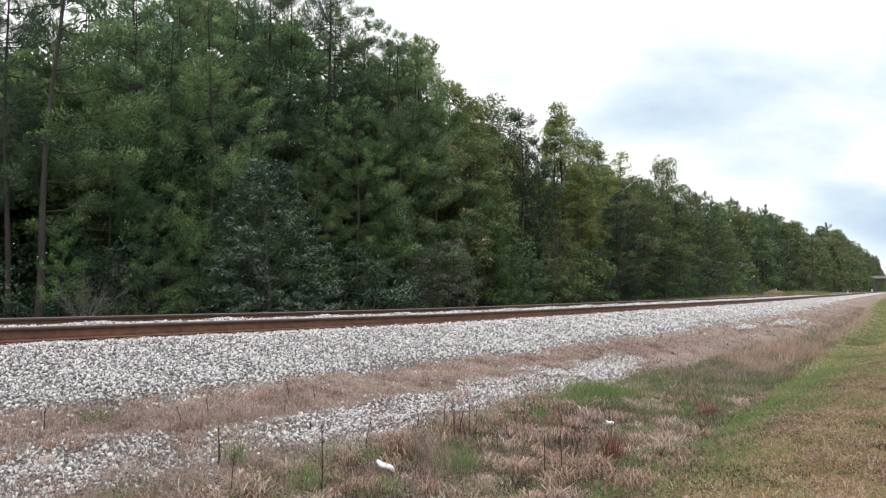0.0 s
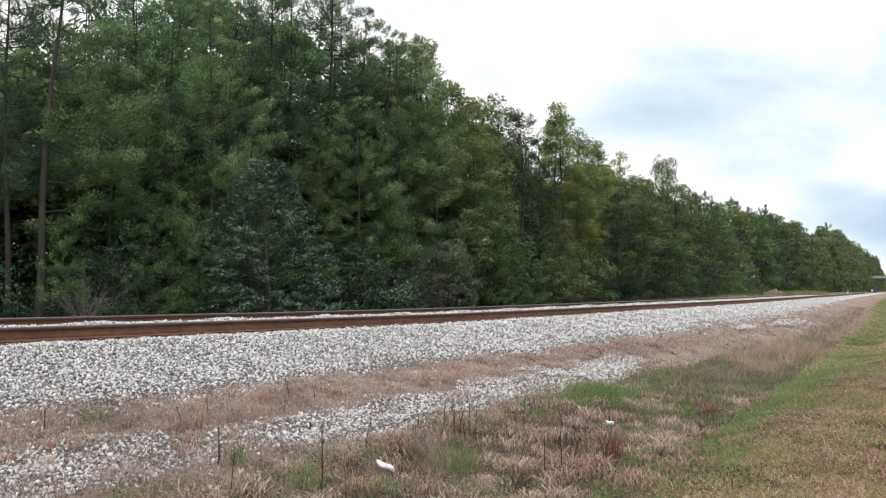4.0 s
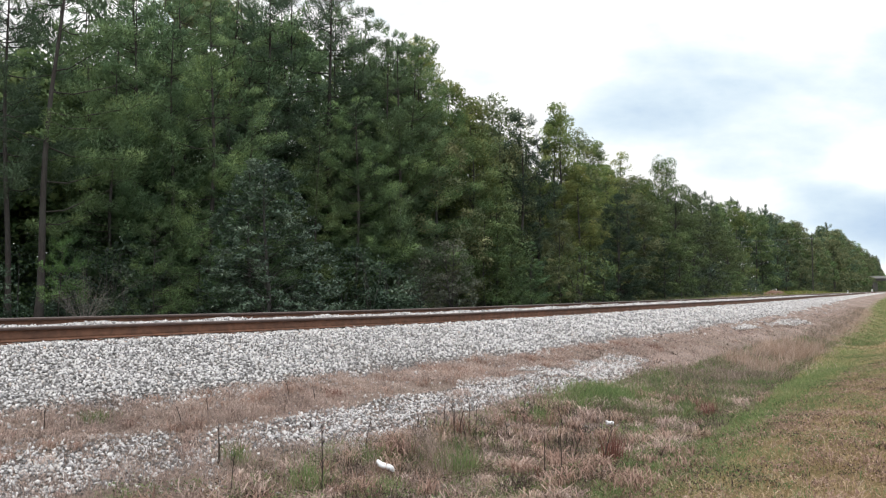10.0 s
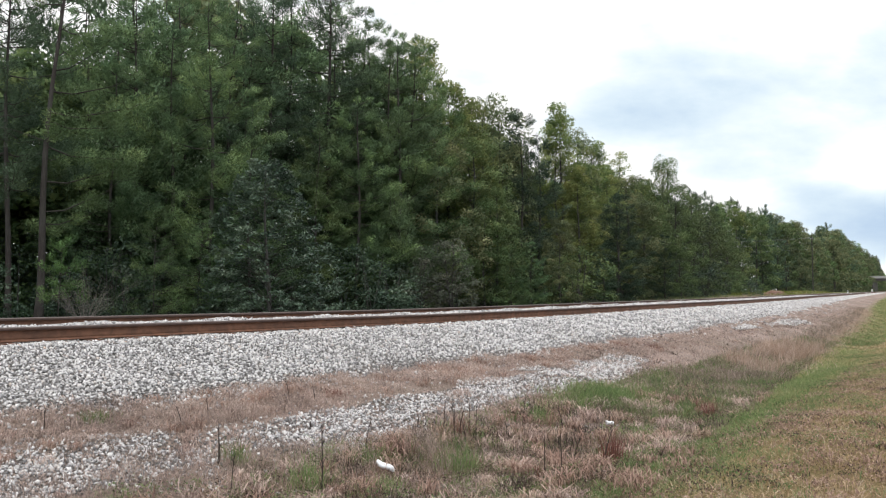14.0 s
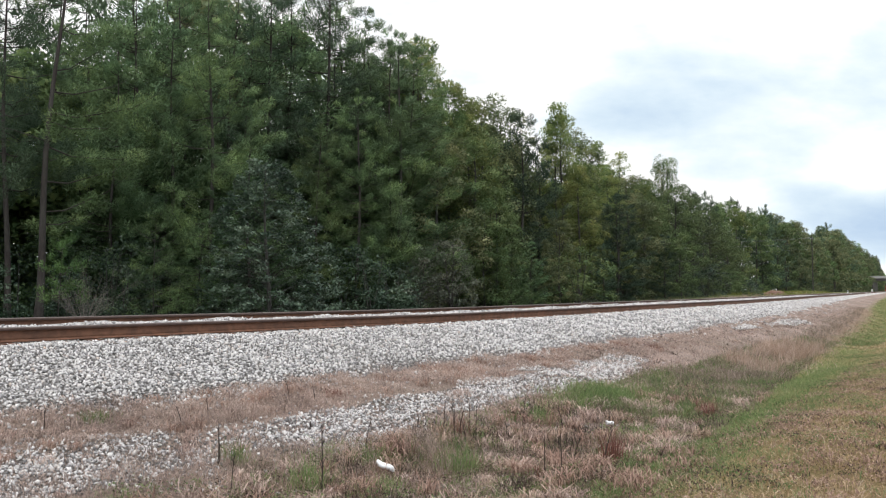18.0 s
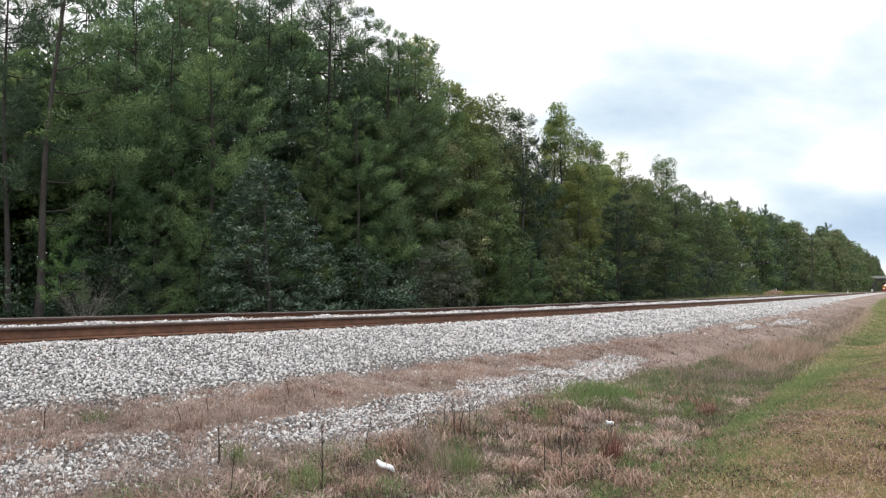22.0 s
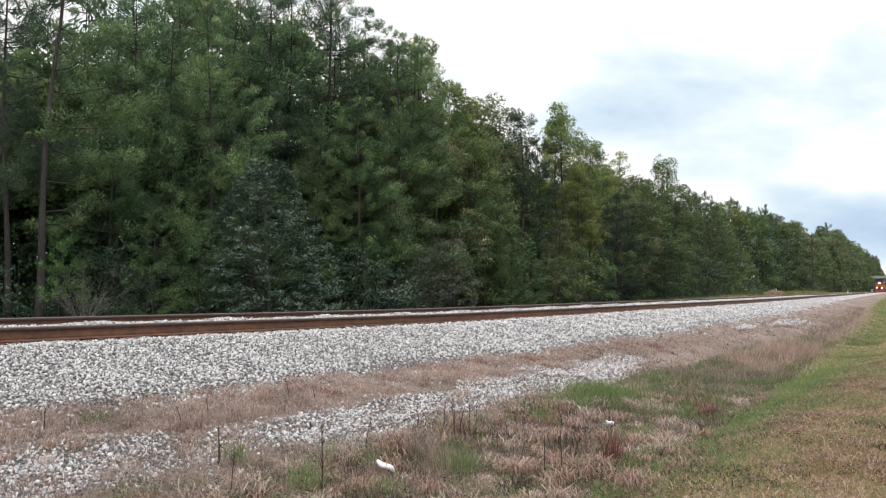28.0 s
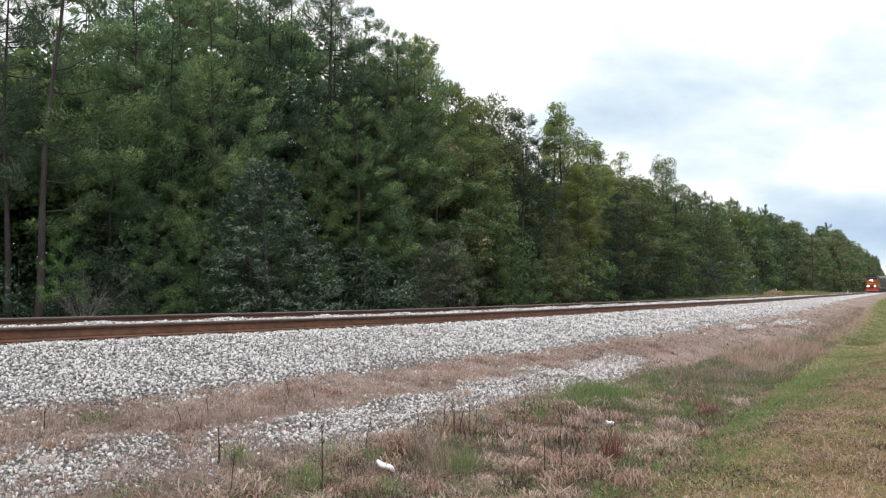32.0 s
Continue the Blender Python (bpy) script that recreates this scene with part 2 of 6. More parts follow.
def part(name, data, mat=None, parent=None, label=""):
    """Links a bmesh or a mesh as one mesh object under a thing or part."""
    if isinstance(data, bmesh.types.BMesh):
        me = bpy.data.meshes.new(name)
        data.to_mesh(me)
        data.free()
        data = me
    if mat is not None and not data.materials:
        data.materials.append(mat)
    ob = new(name, data)
    ob.parent = parent
    if label:
        tagged(ob, label)
    return ob


def box(bm, lo, hi, bevel=0.0):
    c = [(a + b) / 2 for a, b in zip(lo, hi)]
    r = bmesh.ops.create_cube(bm, size=1, matrix=Matrix.Translation(c) @ Matrix.Diagonal((*[b - a for a, b in zip(lo, hi)], 1)))
    if bevel:
        edges = list({e for v in r["verts"] for e in v.link_edges})
        bmesh.ops.bevel(bm, geom=edges, offset=bevel, segments=2, profile=0.5, affect="EDGES")
    return bm


def cylinder(bm, a, b, r0, r1=None, n=12):
    a, b = Vector(a), Vector(b)
    m = Matrix.Translation((a + b) / 2) @ (b - a).to_track_quat("Z", "Y").to_matrix().to_4x4()
    bmesh.ops.create_cone(bm, cap_ends=True, segments=n, radius1=r0, radius2=r0 if r1 is None else r1, depth=(b - a).length, matrix=m)
    return bm


def extrude_profile(bm, prof, x0, x1, axis="x"):
    """A closed profile of (y, z) swept along x."""
    v0 = [bm.verts.new((x0, y, z)) for y, z in prof]
    v1 = [bm.verts.new((x1, y, z)) for y, z in prof]
    n = len(prof)
    for i in range(n):
        bm.faces.new((v0[i], v0[(i + 1) % n], v1[(i + 1) % n], v1[i]))
    bm.faces.new(v0[::-1])
    bm.faces.new(v1)
    bmesh.ops.recalc_face_normals(bm, faces=bm.faces)
    return bm


# ---------------------------------------------------------------- the railway's line
# s runs along the near rail, u is the distance from it towards the observer.
HEAD_NEAR, HEAD_FAR = 37.5, 30.75      # bearing of the line, degrees from +y to +x
BEND0, BEND1 = 5.0, 55.0
START = (-5.47, 9.48)
_S = np.arange(-80, 1801, 0.5)
_h = np.radians(np.interp(_S, (BEND0, BEND1), (HEAD_NEAR, HEAD_FAR)))
_i0 = int(np.argmin(abs(_S)))
_X = np.concatenate(([0], np.cumsum(np.sin((_h[1:] + _h[:-1]) / 2) * 0.5)))
_Y = np.concatenate(([0], np.cumsum(np.cos((_h[1:] + _h[:-1]) / 2) * 0.5)))
_X, _Y = _X - _X[_i0] + START[0], _Y - _Y[_i0] + START[1]
RAIL_H = 0.185
CANT = 0.07                            # the far rail lies higher
GAUGE = 1.505


def head_z(s):
    """Height of the near rail's head."""
    s = np.asarray(s, float)
    z = lambda q: np.interp(q, (-30, 0, 9, 22, 65, 220), (-0.40, -0.447, -0.50, -0.455, -0.385, -0.36))
    return EYE_Z + (z(s - 4) + 2 * z(s) + z(s + 4)) / 4


def place(s, u):
    """World x, y at (s, u)."""
    s, u = np.asarray(s, float), np.asarray(u, float)
    h = np.interp(s, _S, _h)
    return np.interp(s, _S, _X) + u * np.cos(h), np.interp(s, _S, _Y) - u * np.sin(h)


def bearing(s):
    return float(np.interp(s, _S, _h))


PROFILE_U = (-60, -26, -17, -9, -4.6, -2.9, -2.1, -1.8, 0.0, 0.55, 2.2, 3.2, 4.2, 5.3, 6.2, 8.0, 10.0, 14.0, 40.0)
PROFILE_Z = (-1.0, -0.95, -0.92, -0.92, -0.95, -0.93, -0.68, -0.56, -0.655, -0.70, -1.22, -1.38, -1.60, -1.85, -1.86, -1.52, -1.46, -1.36, -1.30)


def ground_z(s, u, rough=True):
    s, u = np.asarray(s, float), np.asarray(u, float)
    z = EYE_Z + np.interp(u, PROFILE_U, PROFILE_Z)
    lift = np.interp(u, (-12, -4, 0.6, 3.2), (0, 1, 1, 0)) * (head_z(s) - (EYE_Z - 0.447))
    # the ditch grows shallower in the distance
    fill = np.interp(s, (20, 70, 200), (0, 0.25, 0.75)) * np.interp(u, (1.5, 4, 9), (0, 1, 0)) * 0.45
    verge = np.interp(s, (20, 60, 100, 150), (-0.38, -0.1, 0.32, 0.5)) * np.interp(u, (-6, -3), (1, 0))
    z = z + lift + fill + verge
    if rough:
        w = np.interp(u, (-30, -6, -4, 2.2, 3.2, 8), (0.25, 0.04, 0.0, 0.0, 0.05, 0.04))
        z = z + w * (np.sin(s * 1.7 + u * 2.3) + np.sin(s * 0.61 - u * 1.1 + 2) + np.sin(s * 3.1 + u * 0.9 + 1) * 0.5) * 0.5
    return z


def green_from(s):
    """Where the green of the verge's slope begins, along the line."""
    return np.interp(s, (-5, 4, 7.5, 11, 16, 23, 34, 56, 110, 160), (7.3, 6.9, 6.5, 6.05, 5.5, 5.0, 4.6, 3.9, 3.5, 3.6))


def green_to(s):
    """Where it gives way to the straw coloured mown grass."""
    return np.interp(s, (-5, 2, 7, 10, 17, 29, 60), (8.2, 7.95, 7.75, 7.5, 7.0, 6.5, 6.2))


def on_ground(s, u):
    x, y = place(s, u)
    return Vector((float(x), float(y), float(ground_z(s, u))))


# ---------------------------------------------------------------- ground, ballast, rails
def ground_material():
    def build(nt, p):
        uvn = nt.nodes.new("ShaderNodeUVMap")
        uvn.uv_map = "line"
        sep = nt.nodes.new("ShaderNodeSeparateXYZ")
        nt.links.new(uvn.outputs[0], sep.inputs[0])
        u = sep.outputs["X"]
        pos = world_pos(nt)
        fine, mid, big = noise_of(nt, 22, 6, pos), noise_of(nt, 2.2, 5, pos), noise_of(nt, 0.35, 3, pos)
        wob = nt.nodes.new("ShaderNodeMath")
        wob.operation = "MULTIPLY_ADD"
        nt.links.new(mid, wob.inputs[0])
        wob.inputs[1].default_value = 1.6
        nt.links.new(u, wob.inputs[2])
        zone = nt.nodes.new("ShaderNodeUVMap")
        zone.uv_map = "zone"
        zsep = nt.nodes.new("ShaderNodeSeparateXYZ")
        nt.links.new(zone.outputs[0], zsep.inputs[0])

        def past(edge_out, soft):
            """0 before an edge of the verge, 1 past it, ragged."""
            add = nt.nodes.new("ShaderNodeMath")
            add.operation = "MULTIPLY_ADD"
            nt.links.new(mid, add.inputs[0])
            add.inputs[1].default_value = 1.5
            nt.links.new(edge_out, add.inputs[2])
            m = nt.nodes.new("ShaderNodeMapRange")
            m.inputs[1].default_value, m.inputs[2].default_value = 0.75 - soft, 0.75 + soft
            nt.links.new(add.outputs[0], m.inputs[0])
            return m.outputs[0]
        green, mown = past(zsep.outputs["X"], 0.35), past(zsep.outputs["Y"], 0.7)
        weed = ramp(nt, fine, [(0.25, (0.12, 0.092, 0.078)), (0.5, (0.31, 0.235, 0.20)), (0.75, (0.55, 0.43, 0.37))])
        weed = mix(nt, ramp(nt, big, [(0.4, (0, 0, 0)), (0.65, (0.8, 0.8, 0.8))]), weed, ramp(nt, fine, [(0.2, (0.06, 0.05, 0.036)), (0.8, (0.27, 0.215, 0.165))]))
        lawn = ramp(nt, fine, [(0.25, (0.075, 0.062, 0.032)), (0.5, (0.19, 0.145, 0.07)), (0.75, (0.36, 0.26, 0.145))])
        lawn = mix(nt, ramp(nt, mid, [(0.45, (0, 0, 0)), (0.65, (0.7, 0.7, 0.7))]), lawn, (0.25, 0.17, 0.09))
        slope = ramp(nt, fine, [(0.25, (0.085, 0.098, 0.032)), (0.5, (0.185, 0.195, 0.072)), (0.75, (0.31, 0.30, 0.135))])
        c = mix(nt, mown, mix(nt, green, weed, mix(nt, ramp(nt, big, [(0.42, (0, 0, 0)), (0.62, (0.75, 0.75, 0.75))]), slope, lawn)), lawn)
        # the far side: weedy verge, then darker brown ground towards the woods
        m2 = nt.nodes.new("ShaderNodeMapRange")
        m2.inputs[1].default_value, m2.inputs[2].default_value = -2.7, -3.7
        nt.links.new(wob.outputs[0], m2.inputs[0])
        verge = ramp(nt, fine, [(0.2, (0.05, 0.07, 0.02)), (0.8, (0.16, 0.16, 0.06))])
        c = mix(nt, m2.outputs[0], c, verge)
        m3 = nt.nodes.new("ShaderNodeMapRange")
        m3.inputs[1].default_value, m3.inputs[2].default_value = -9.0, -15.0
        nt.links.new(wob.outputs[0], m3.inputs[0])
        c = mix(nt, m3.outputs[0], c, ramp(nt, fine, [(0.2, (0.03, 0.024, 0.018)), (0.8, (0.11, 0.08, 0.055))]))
        nt.links.new(c, p.inputs["Base Color"])
        bump(nt, p, fine, 0.9, 0.05)
    return material("weedy_ground", build, 0.95, 0, 0.1)


def sheet(name, ss, us, zf, mat, kind="structure", label="", category=""):
    S, U = np.meshgrid(ss, us, indexing="ij")
    x, y = place(S, U)
    z = zf(S, U)
    n, m = S.shape
    idx = np.arange(n * m).reshape(n, m)
    f = np.stack([idx[:-1, :-1], idx[1:, :-1], idx[1:, 1:], idx[:-1, 1:]], -1).reshape(-1, 4)[:, ::-1]
    me = mesh_of(name, np.stack([x, y, z], -1).reshape(-1, 3), f, [mat], True)
    uv = me.uv_layers.new(name="line")
    li = f.ravel()
    uv.data.foreach_set("uv", np.stack([U.ravel()[li], S.ravel()[li]], -1).ravel())
    if name == "ground":
        uz = me.uv_layers.new(name="zone")
        uz.data.foreach_set("uv", np.stack([(U - green_from(S)).ravel()[li], (U - green_to(S)).ravel()[li]], -1).ravel())
    ob = new(name, me)
    return tagged(ob, label, category, "", kind)


M_GROUND = ground_material()
_ss = np.unique(np.concatenate([np.linspace(-79, -20, 20), np.arange(-20, 60, 0.4), np.arange(60, 140, 1.5), np.geomspace(140, 1790, 60)]))
_us = np.unique(np.concatenate([-np.geomspace(60, 2500, 9), np.linspace(-60, -14, 16), np.arange(-14, -2, 0.6), np.arange(-2, 12, 0.22), np.linspace(12, 40, 20), np.geomspace(42, 2500, 9)]))
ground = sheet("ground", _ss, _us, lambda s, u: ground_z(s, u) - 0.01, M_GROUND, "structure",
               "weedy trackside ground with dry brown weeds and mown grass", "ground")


def ballast_edge(s):
    """How far the ballast's foot lies from the near rail."""
    return np.interp(s, (0, 8, 25, 35, 46, 70, 120), (2.2, 2.12, 1.8, 1.62, 1.35, 1.22, 1.0))


def ballast_z(s, u):
    v = u + np.interp(u, (0.5, 1.3), (0, 1)) * (2.2 - ballast_edge(s))
    b = np.interp(v, (-3.2, -2.1, -1.8, -1.55, -1.40, -1.1, -0.75, -0.25, 0.05, 0.3, 0.55, 2.1, 2.6), (-0.14, 0.03, 0.03, 0.0, 0.06, 0.115, 0.09, 0.0, -0.02, 0.015, 0.03, 0.03, -0.08))
    return ground_z(s, u, False) + b + 0.012 * np.sin(s * 2.7 + u * 3.1) + 0.01 * np.sin(s * 5.3 - u * 4.0)


def ballast_bed_material():
    def build(nt, p):
        pos = world_pos(nt)
        vor = node(nt, "ShaderNodeTexVoronoi", Scale=24.0)
        nt.links.new(pos, vor.inputs["Vector"])
        sepc = nt.nodes.new("ShaderNodeSeparateColor")
        nt.links.new(vor.outputs["Color"], sepc.inputs[0])
        c = ramp(nt, sepc.outputs[0], [(0.0, (0.15, 0.145, 0.14)), (0.3, (0.46, 0.44, 0.415)), (0.7, (0.70, 0.67, 0.635)), (1.0, (0.82, 0.785, 0.745))])
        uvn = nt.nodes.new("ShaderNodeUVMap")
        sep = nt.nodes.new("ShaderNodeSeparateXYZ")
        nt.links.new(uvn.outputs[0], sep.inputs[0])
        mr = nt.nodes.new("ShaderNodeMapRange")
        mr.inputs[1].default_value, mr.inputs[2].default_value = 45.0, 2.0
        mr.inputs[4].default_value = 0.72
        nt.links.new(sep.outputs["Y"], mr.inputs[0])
        # near bed darkened in colour, painting the shade between the loose stones
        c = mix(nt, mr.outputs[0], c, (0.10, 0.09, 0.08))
        # dark cell rims paint the shade between the bed's stones
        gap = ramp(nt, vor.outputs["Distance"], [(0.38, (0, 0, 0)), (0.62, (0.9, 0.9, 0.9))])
        # the painted gap shade fades in the distance
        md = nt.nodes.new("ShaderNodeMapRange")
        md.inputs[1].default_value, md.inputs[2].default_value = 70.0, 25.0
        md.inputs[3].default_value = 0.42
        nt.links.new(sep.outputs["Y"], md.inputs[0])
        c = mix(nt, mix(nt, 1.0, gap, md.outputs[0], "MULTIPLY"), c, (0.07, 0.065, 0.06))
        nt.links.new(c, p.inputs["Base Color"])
        inv = nt.nodes.new("ShaderNodeMath")
        inv.operation = "SUBTRACT"
        inv.inputs[0].default_value = 1
        nt.links.new(vor.outputs["Distance"], inv.inputs[1])
        bump(nt, p, inv.outputs[0], 1.0, 0.03)
    return material("ballast_bed", build, 0.95, 0, 0.1)


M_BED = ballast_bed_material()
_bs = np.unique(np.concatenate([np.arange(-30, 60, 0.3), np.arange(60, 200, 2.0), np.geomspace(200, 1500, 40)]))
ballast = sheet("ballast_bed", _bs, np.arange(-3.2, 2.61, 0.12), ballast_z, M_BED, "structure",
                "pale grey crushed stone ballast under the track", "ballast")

RAIL_PROFILE = [(-0.076, 0), (0.076, 0), (0.076, 0.012), (0.02, 0.03), (0.0085, 0.05), (0.0085, 0.13), (0.036, 0.142), (0.037, 0.172), (0.03, 0.183),
                (-0.03, 0.183), (-0.037, 0.172), (-0.036, 0.142), (-0.0085, 0.13), (-0.0085, 0.05), (-0.02, 0.03), (-0.076, 0.012)]


def rail(name, u0, lift, label):
    """One rail: foot, web and head, each a strip of the rolled section."""
    ss = np.unique(np.concatenate([np.arange(-40, 120, 1.0), np.arange(120, 1500, 12.0)]))
    root = new(name)
    for pname, ids, mats in (("rail_foot", (14, 15, 0, 1, 2, 3), [M_RAIL]), ("rail_web", (3, 4, 5, 12, 13, 14), [M_RAIL]),
                             ("rail_head", (5, 6, 7, 8, 9, 10, 11, 12), [M_RAIL, M_RAILTOP, M_RAILSIDE])):
        k = len(ids)
        pu = np.array([RAIL_PROFILE[i][0] for i in ids])
        pz = np.array([RAIL_PROFILE[i][1] for i in ids])
        S, U = np.meshgrid(ss, pu + u0, indexing="ij")
        x, y = place(S, U)
        z = head_z(S) - RAIL_H + lift + pz[None, :]
        idx = np.arange(len(ss) * k).reshape(len(ss), k)
        nx = np.roll(idx, -1, axis=1)
        f = np.stack([idx[:-1], nx[:-1], nx[1:], idx[1:]], -1)
        me = mesh_of(pname, np.stack([x, y, z], -1).reshape(-1, 3), f.reshape(-1, 4), mats)
        if pname == "rail_head":
            kind = np.array([0, 2, 1, 1, 1, 2, 0, 0])
            me.polygons.foreach_set("material_index", np.tile(kind, len(ss) - 1))
        part(pname, me, None, root)
    return tagged(root, label, "rail", "rails of the track")


rail("rail", 0.0, 0.0, "rusty brown steel rail on pale stone ballast")
rail("rail", -GAUGE, CANT, "rusty brown steel rail beyond the first one")


def make_tie():
    bm = bmesh.new()
    box(bm, (-1.3, -0.115, -0.18), (1.3, 0.115, 0), 0.012)
    tie = part("railway_tie", bm, M_TIE)
    bm = bmesh.new()
    box(bm, (0.59, -0.10, 0), (0.92, 0.10, 0.014), 0.004)
    part("tie_plate", bm, M_RAIL, tie)
    bm = bmesh.new()
    box(bm, (-0.92, -0.10, 0), (-0.59, 0.10, 0.014), 0.004)
    part("tie_plate", bm, M_RAIL, tie)
    return tagged(tie, "weathered wooden railway tie bedded in stone", "tie", "ties under the track")


tie0 = make_tie()


def tie_pose(s):
    x, y = place(s, -GAUGE / 2)
    h = bearing(s)
    return Matrix.Translation((float(x), float(y), float(head_z(s)) - RAIL_H - 0.016 + CANT / 2)) @ Matrix.Rotation(-h, 4, "Z") @ Matrix.Rotation(math.atan(CANT / GAUGE), 4, "Y")


for i in range(110):
    c = tie0 if i == 0 else copy_thing(tie0, tie_pose(-6 + i * 0.55))
    if i == 0:
        tie0.matrix_basis = tie_pose(-6)


# ---------------------------------------------------------------- trees
def tube_arrays(path, radii, n=6):
    """Vertices and quads of a tapering tube along a path."""
    path = np.asarray(path, float)
    d = np.gradient(path, axis=0)
    d /= np.linalg.norm(d, axis=1)[:, None] + 1e-9
    ref = np.where(np.abs(d[:, 2:3]) > 0.9, np.array([[1.0, 0, 0]]), np.array([[0, 0, 1.0]]))
    a = np.cross(d, ref)
    a /= np.linalg.norm(a, axis=1)[:, None] + 1e-9
    b = np.cross(d, a)
    ang = np.linspace(0, 2 * np.pi, n, endpoint=False)
    v = path[:, None, :] + (np.cos(ang)[None, :, None] * a[:, None, :] + np.sin(ang)[None, :, None] * b[:, None, :]) * np.asarray(radii)[:, None, None]
    k = len(path)
    idx = np.arange(k * n).reshape(k, n)
    nx = np.roll(idx, -1, axis=1)
    f = np.stack([idx[:-1], nx[:-1], nx[1:], idx[1:]], -1).reshape(-1, 4)
    return v.reshape(-1, 3), f


class Gather:
    def __init__(self):
        self.v, self.f, self.n = [], [], 0

    def add(self, v, f):
        self.v.append(v)
        self.f.append(f + self.n)
        self.n += len(v)

    def mesh(self, name, mat, smooth=False):
        return mesh_of(name, np.concatenate(self.v), np.concatenate(self.f), [mat], smooth)


def foliage(name, v, f, out, mat):
    """Leaves shaded softly by the side of the bough they lie on: out, one direction for each leaf."""
    k = len(v) // len(out)
    nv = np.repeat(out, k, 0)
    face = np.cross(v[f[:, 1]] - v[f[:, 0]], v[f[:, 2]] - v[f[:, 0]])
    turn = np.einsum("ij,ij->i", face, nv[f[:, 0]]) < 0
    f = f.copy()
    f[turn] = f[turn][:, ::-1]
    return mesh_of(name, v, f, [mat], True, nv)


def unit(v):
    return v / (np.linalg.norm(v, axis=-1, keepdims=True) + 1e-9)


def leaves(r, centres, size, flat=0.5, corners=4):
    """Leaves: folded four-cornered blades at random tilts, or three-cornered ones for far crowns."""
    n = len(centres)
    nrm = unit(r.normal(size=(n, 3)) + np.array([0, 0, flat * 2]))
    a = unit(np.cross(nrm, r.normal(size=(n, 3))))
    b = np.cross(nrm, a)
    L = size * r.uniform(0.6, 1.3, (n, 1))
    if corners == 3:
        v = np.stack([centres - a * L, centres + a * L * 0.6 + b * L * 0.68, centres + a * L * 0.6 - b * L * 0.68], 1).reshape(-1, 3)
        return v, np.arange(n * 3).reshape(-1, 3)
    v = np.stack([centres - a * L, centres + b * L * 0.45 - nrm * L * 0.1, centres + a * L, centres - b * L * 0.45 - nrm * L * 0.1], 1).reshape(-1, 3)
    i = np.arange(n)[:, None] * 4
    return v, np.concatenate([i + np.array([[0, 1, 2]]), i + np.array([[0, 2, 3]])], 0)


UP = np.array([0, 0, 1.0])


def plume(r, hub, axis, semi, blades, length, width):
    """A bough of needles: blades fanned from an egg-shaped pad about hub, drawn out along axis. Gives corners and outward directions."""
    axis = unit(axis)
    side = unit(np.cross(axis, UP))
    top = np.cross(side, axis)
    q = unit(r.normal(size=(blades, 3))) * r.random((blades, 1)) ** 0.4
    ball = q[:, :1] * axis + q[:, 1:2] * side + q[:, 2:] * top
    c = hub + q[:, :1] * axis * semi[0] + q[:, 1:2] * side * semi[1] + q[:, 2:] * top * semi[2]
    d = unit(ball * 0.8 + axis * 0.45 + UP * 0.35 + r.normal(size=(blades, 3)) * 0.38)
    flat = unit(np.cross(d, r.normal(size=(blades, 3))))
    L = length * r.uniform(0.6, 1.15, (blades, 1))
    W = width * r.uniform(0.7, 1.3, (blades, 1))
    v = np.stack([c - d * L * 0.4 - flat * W, c - d * L * 0.4 + flat * W, c + d * L * 0.6], 1)
    return v.reshape(-1, 3), unit(ball + UP * 0.42 + r.normal(size=(blades, 3)) * 0.05)


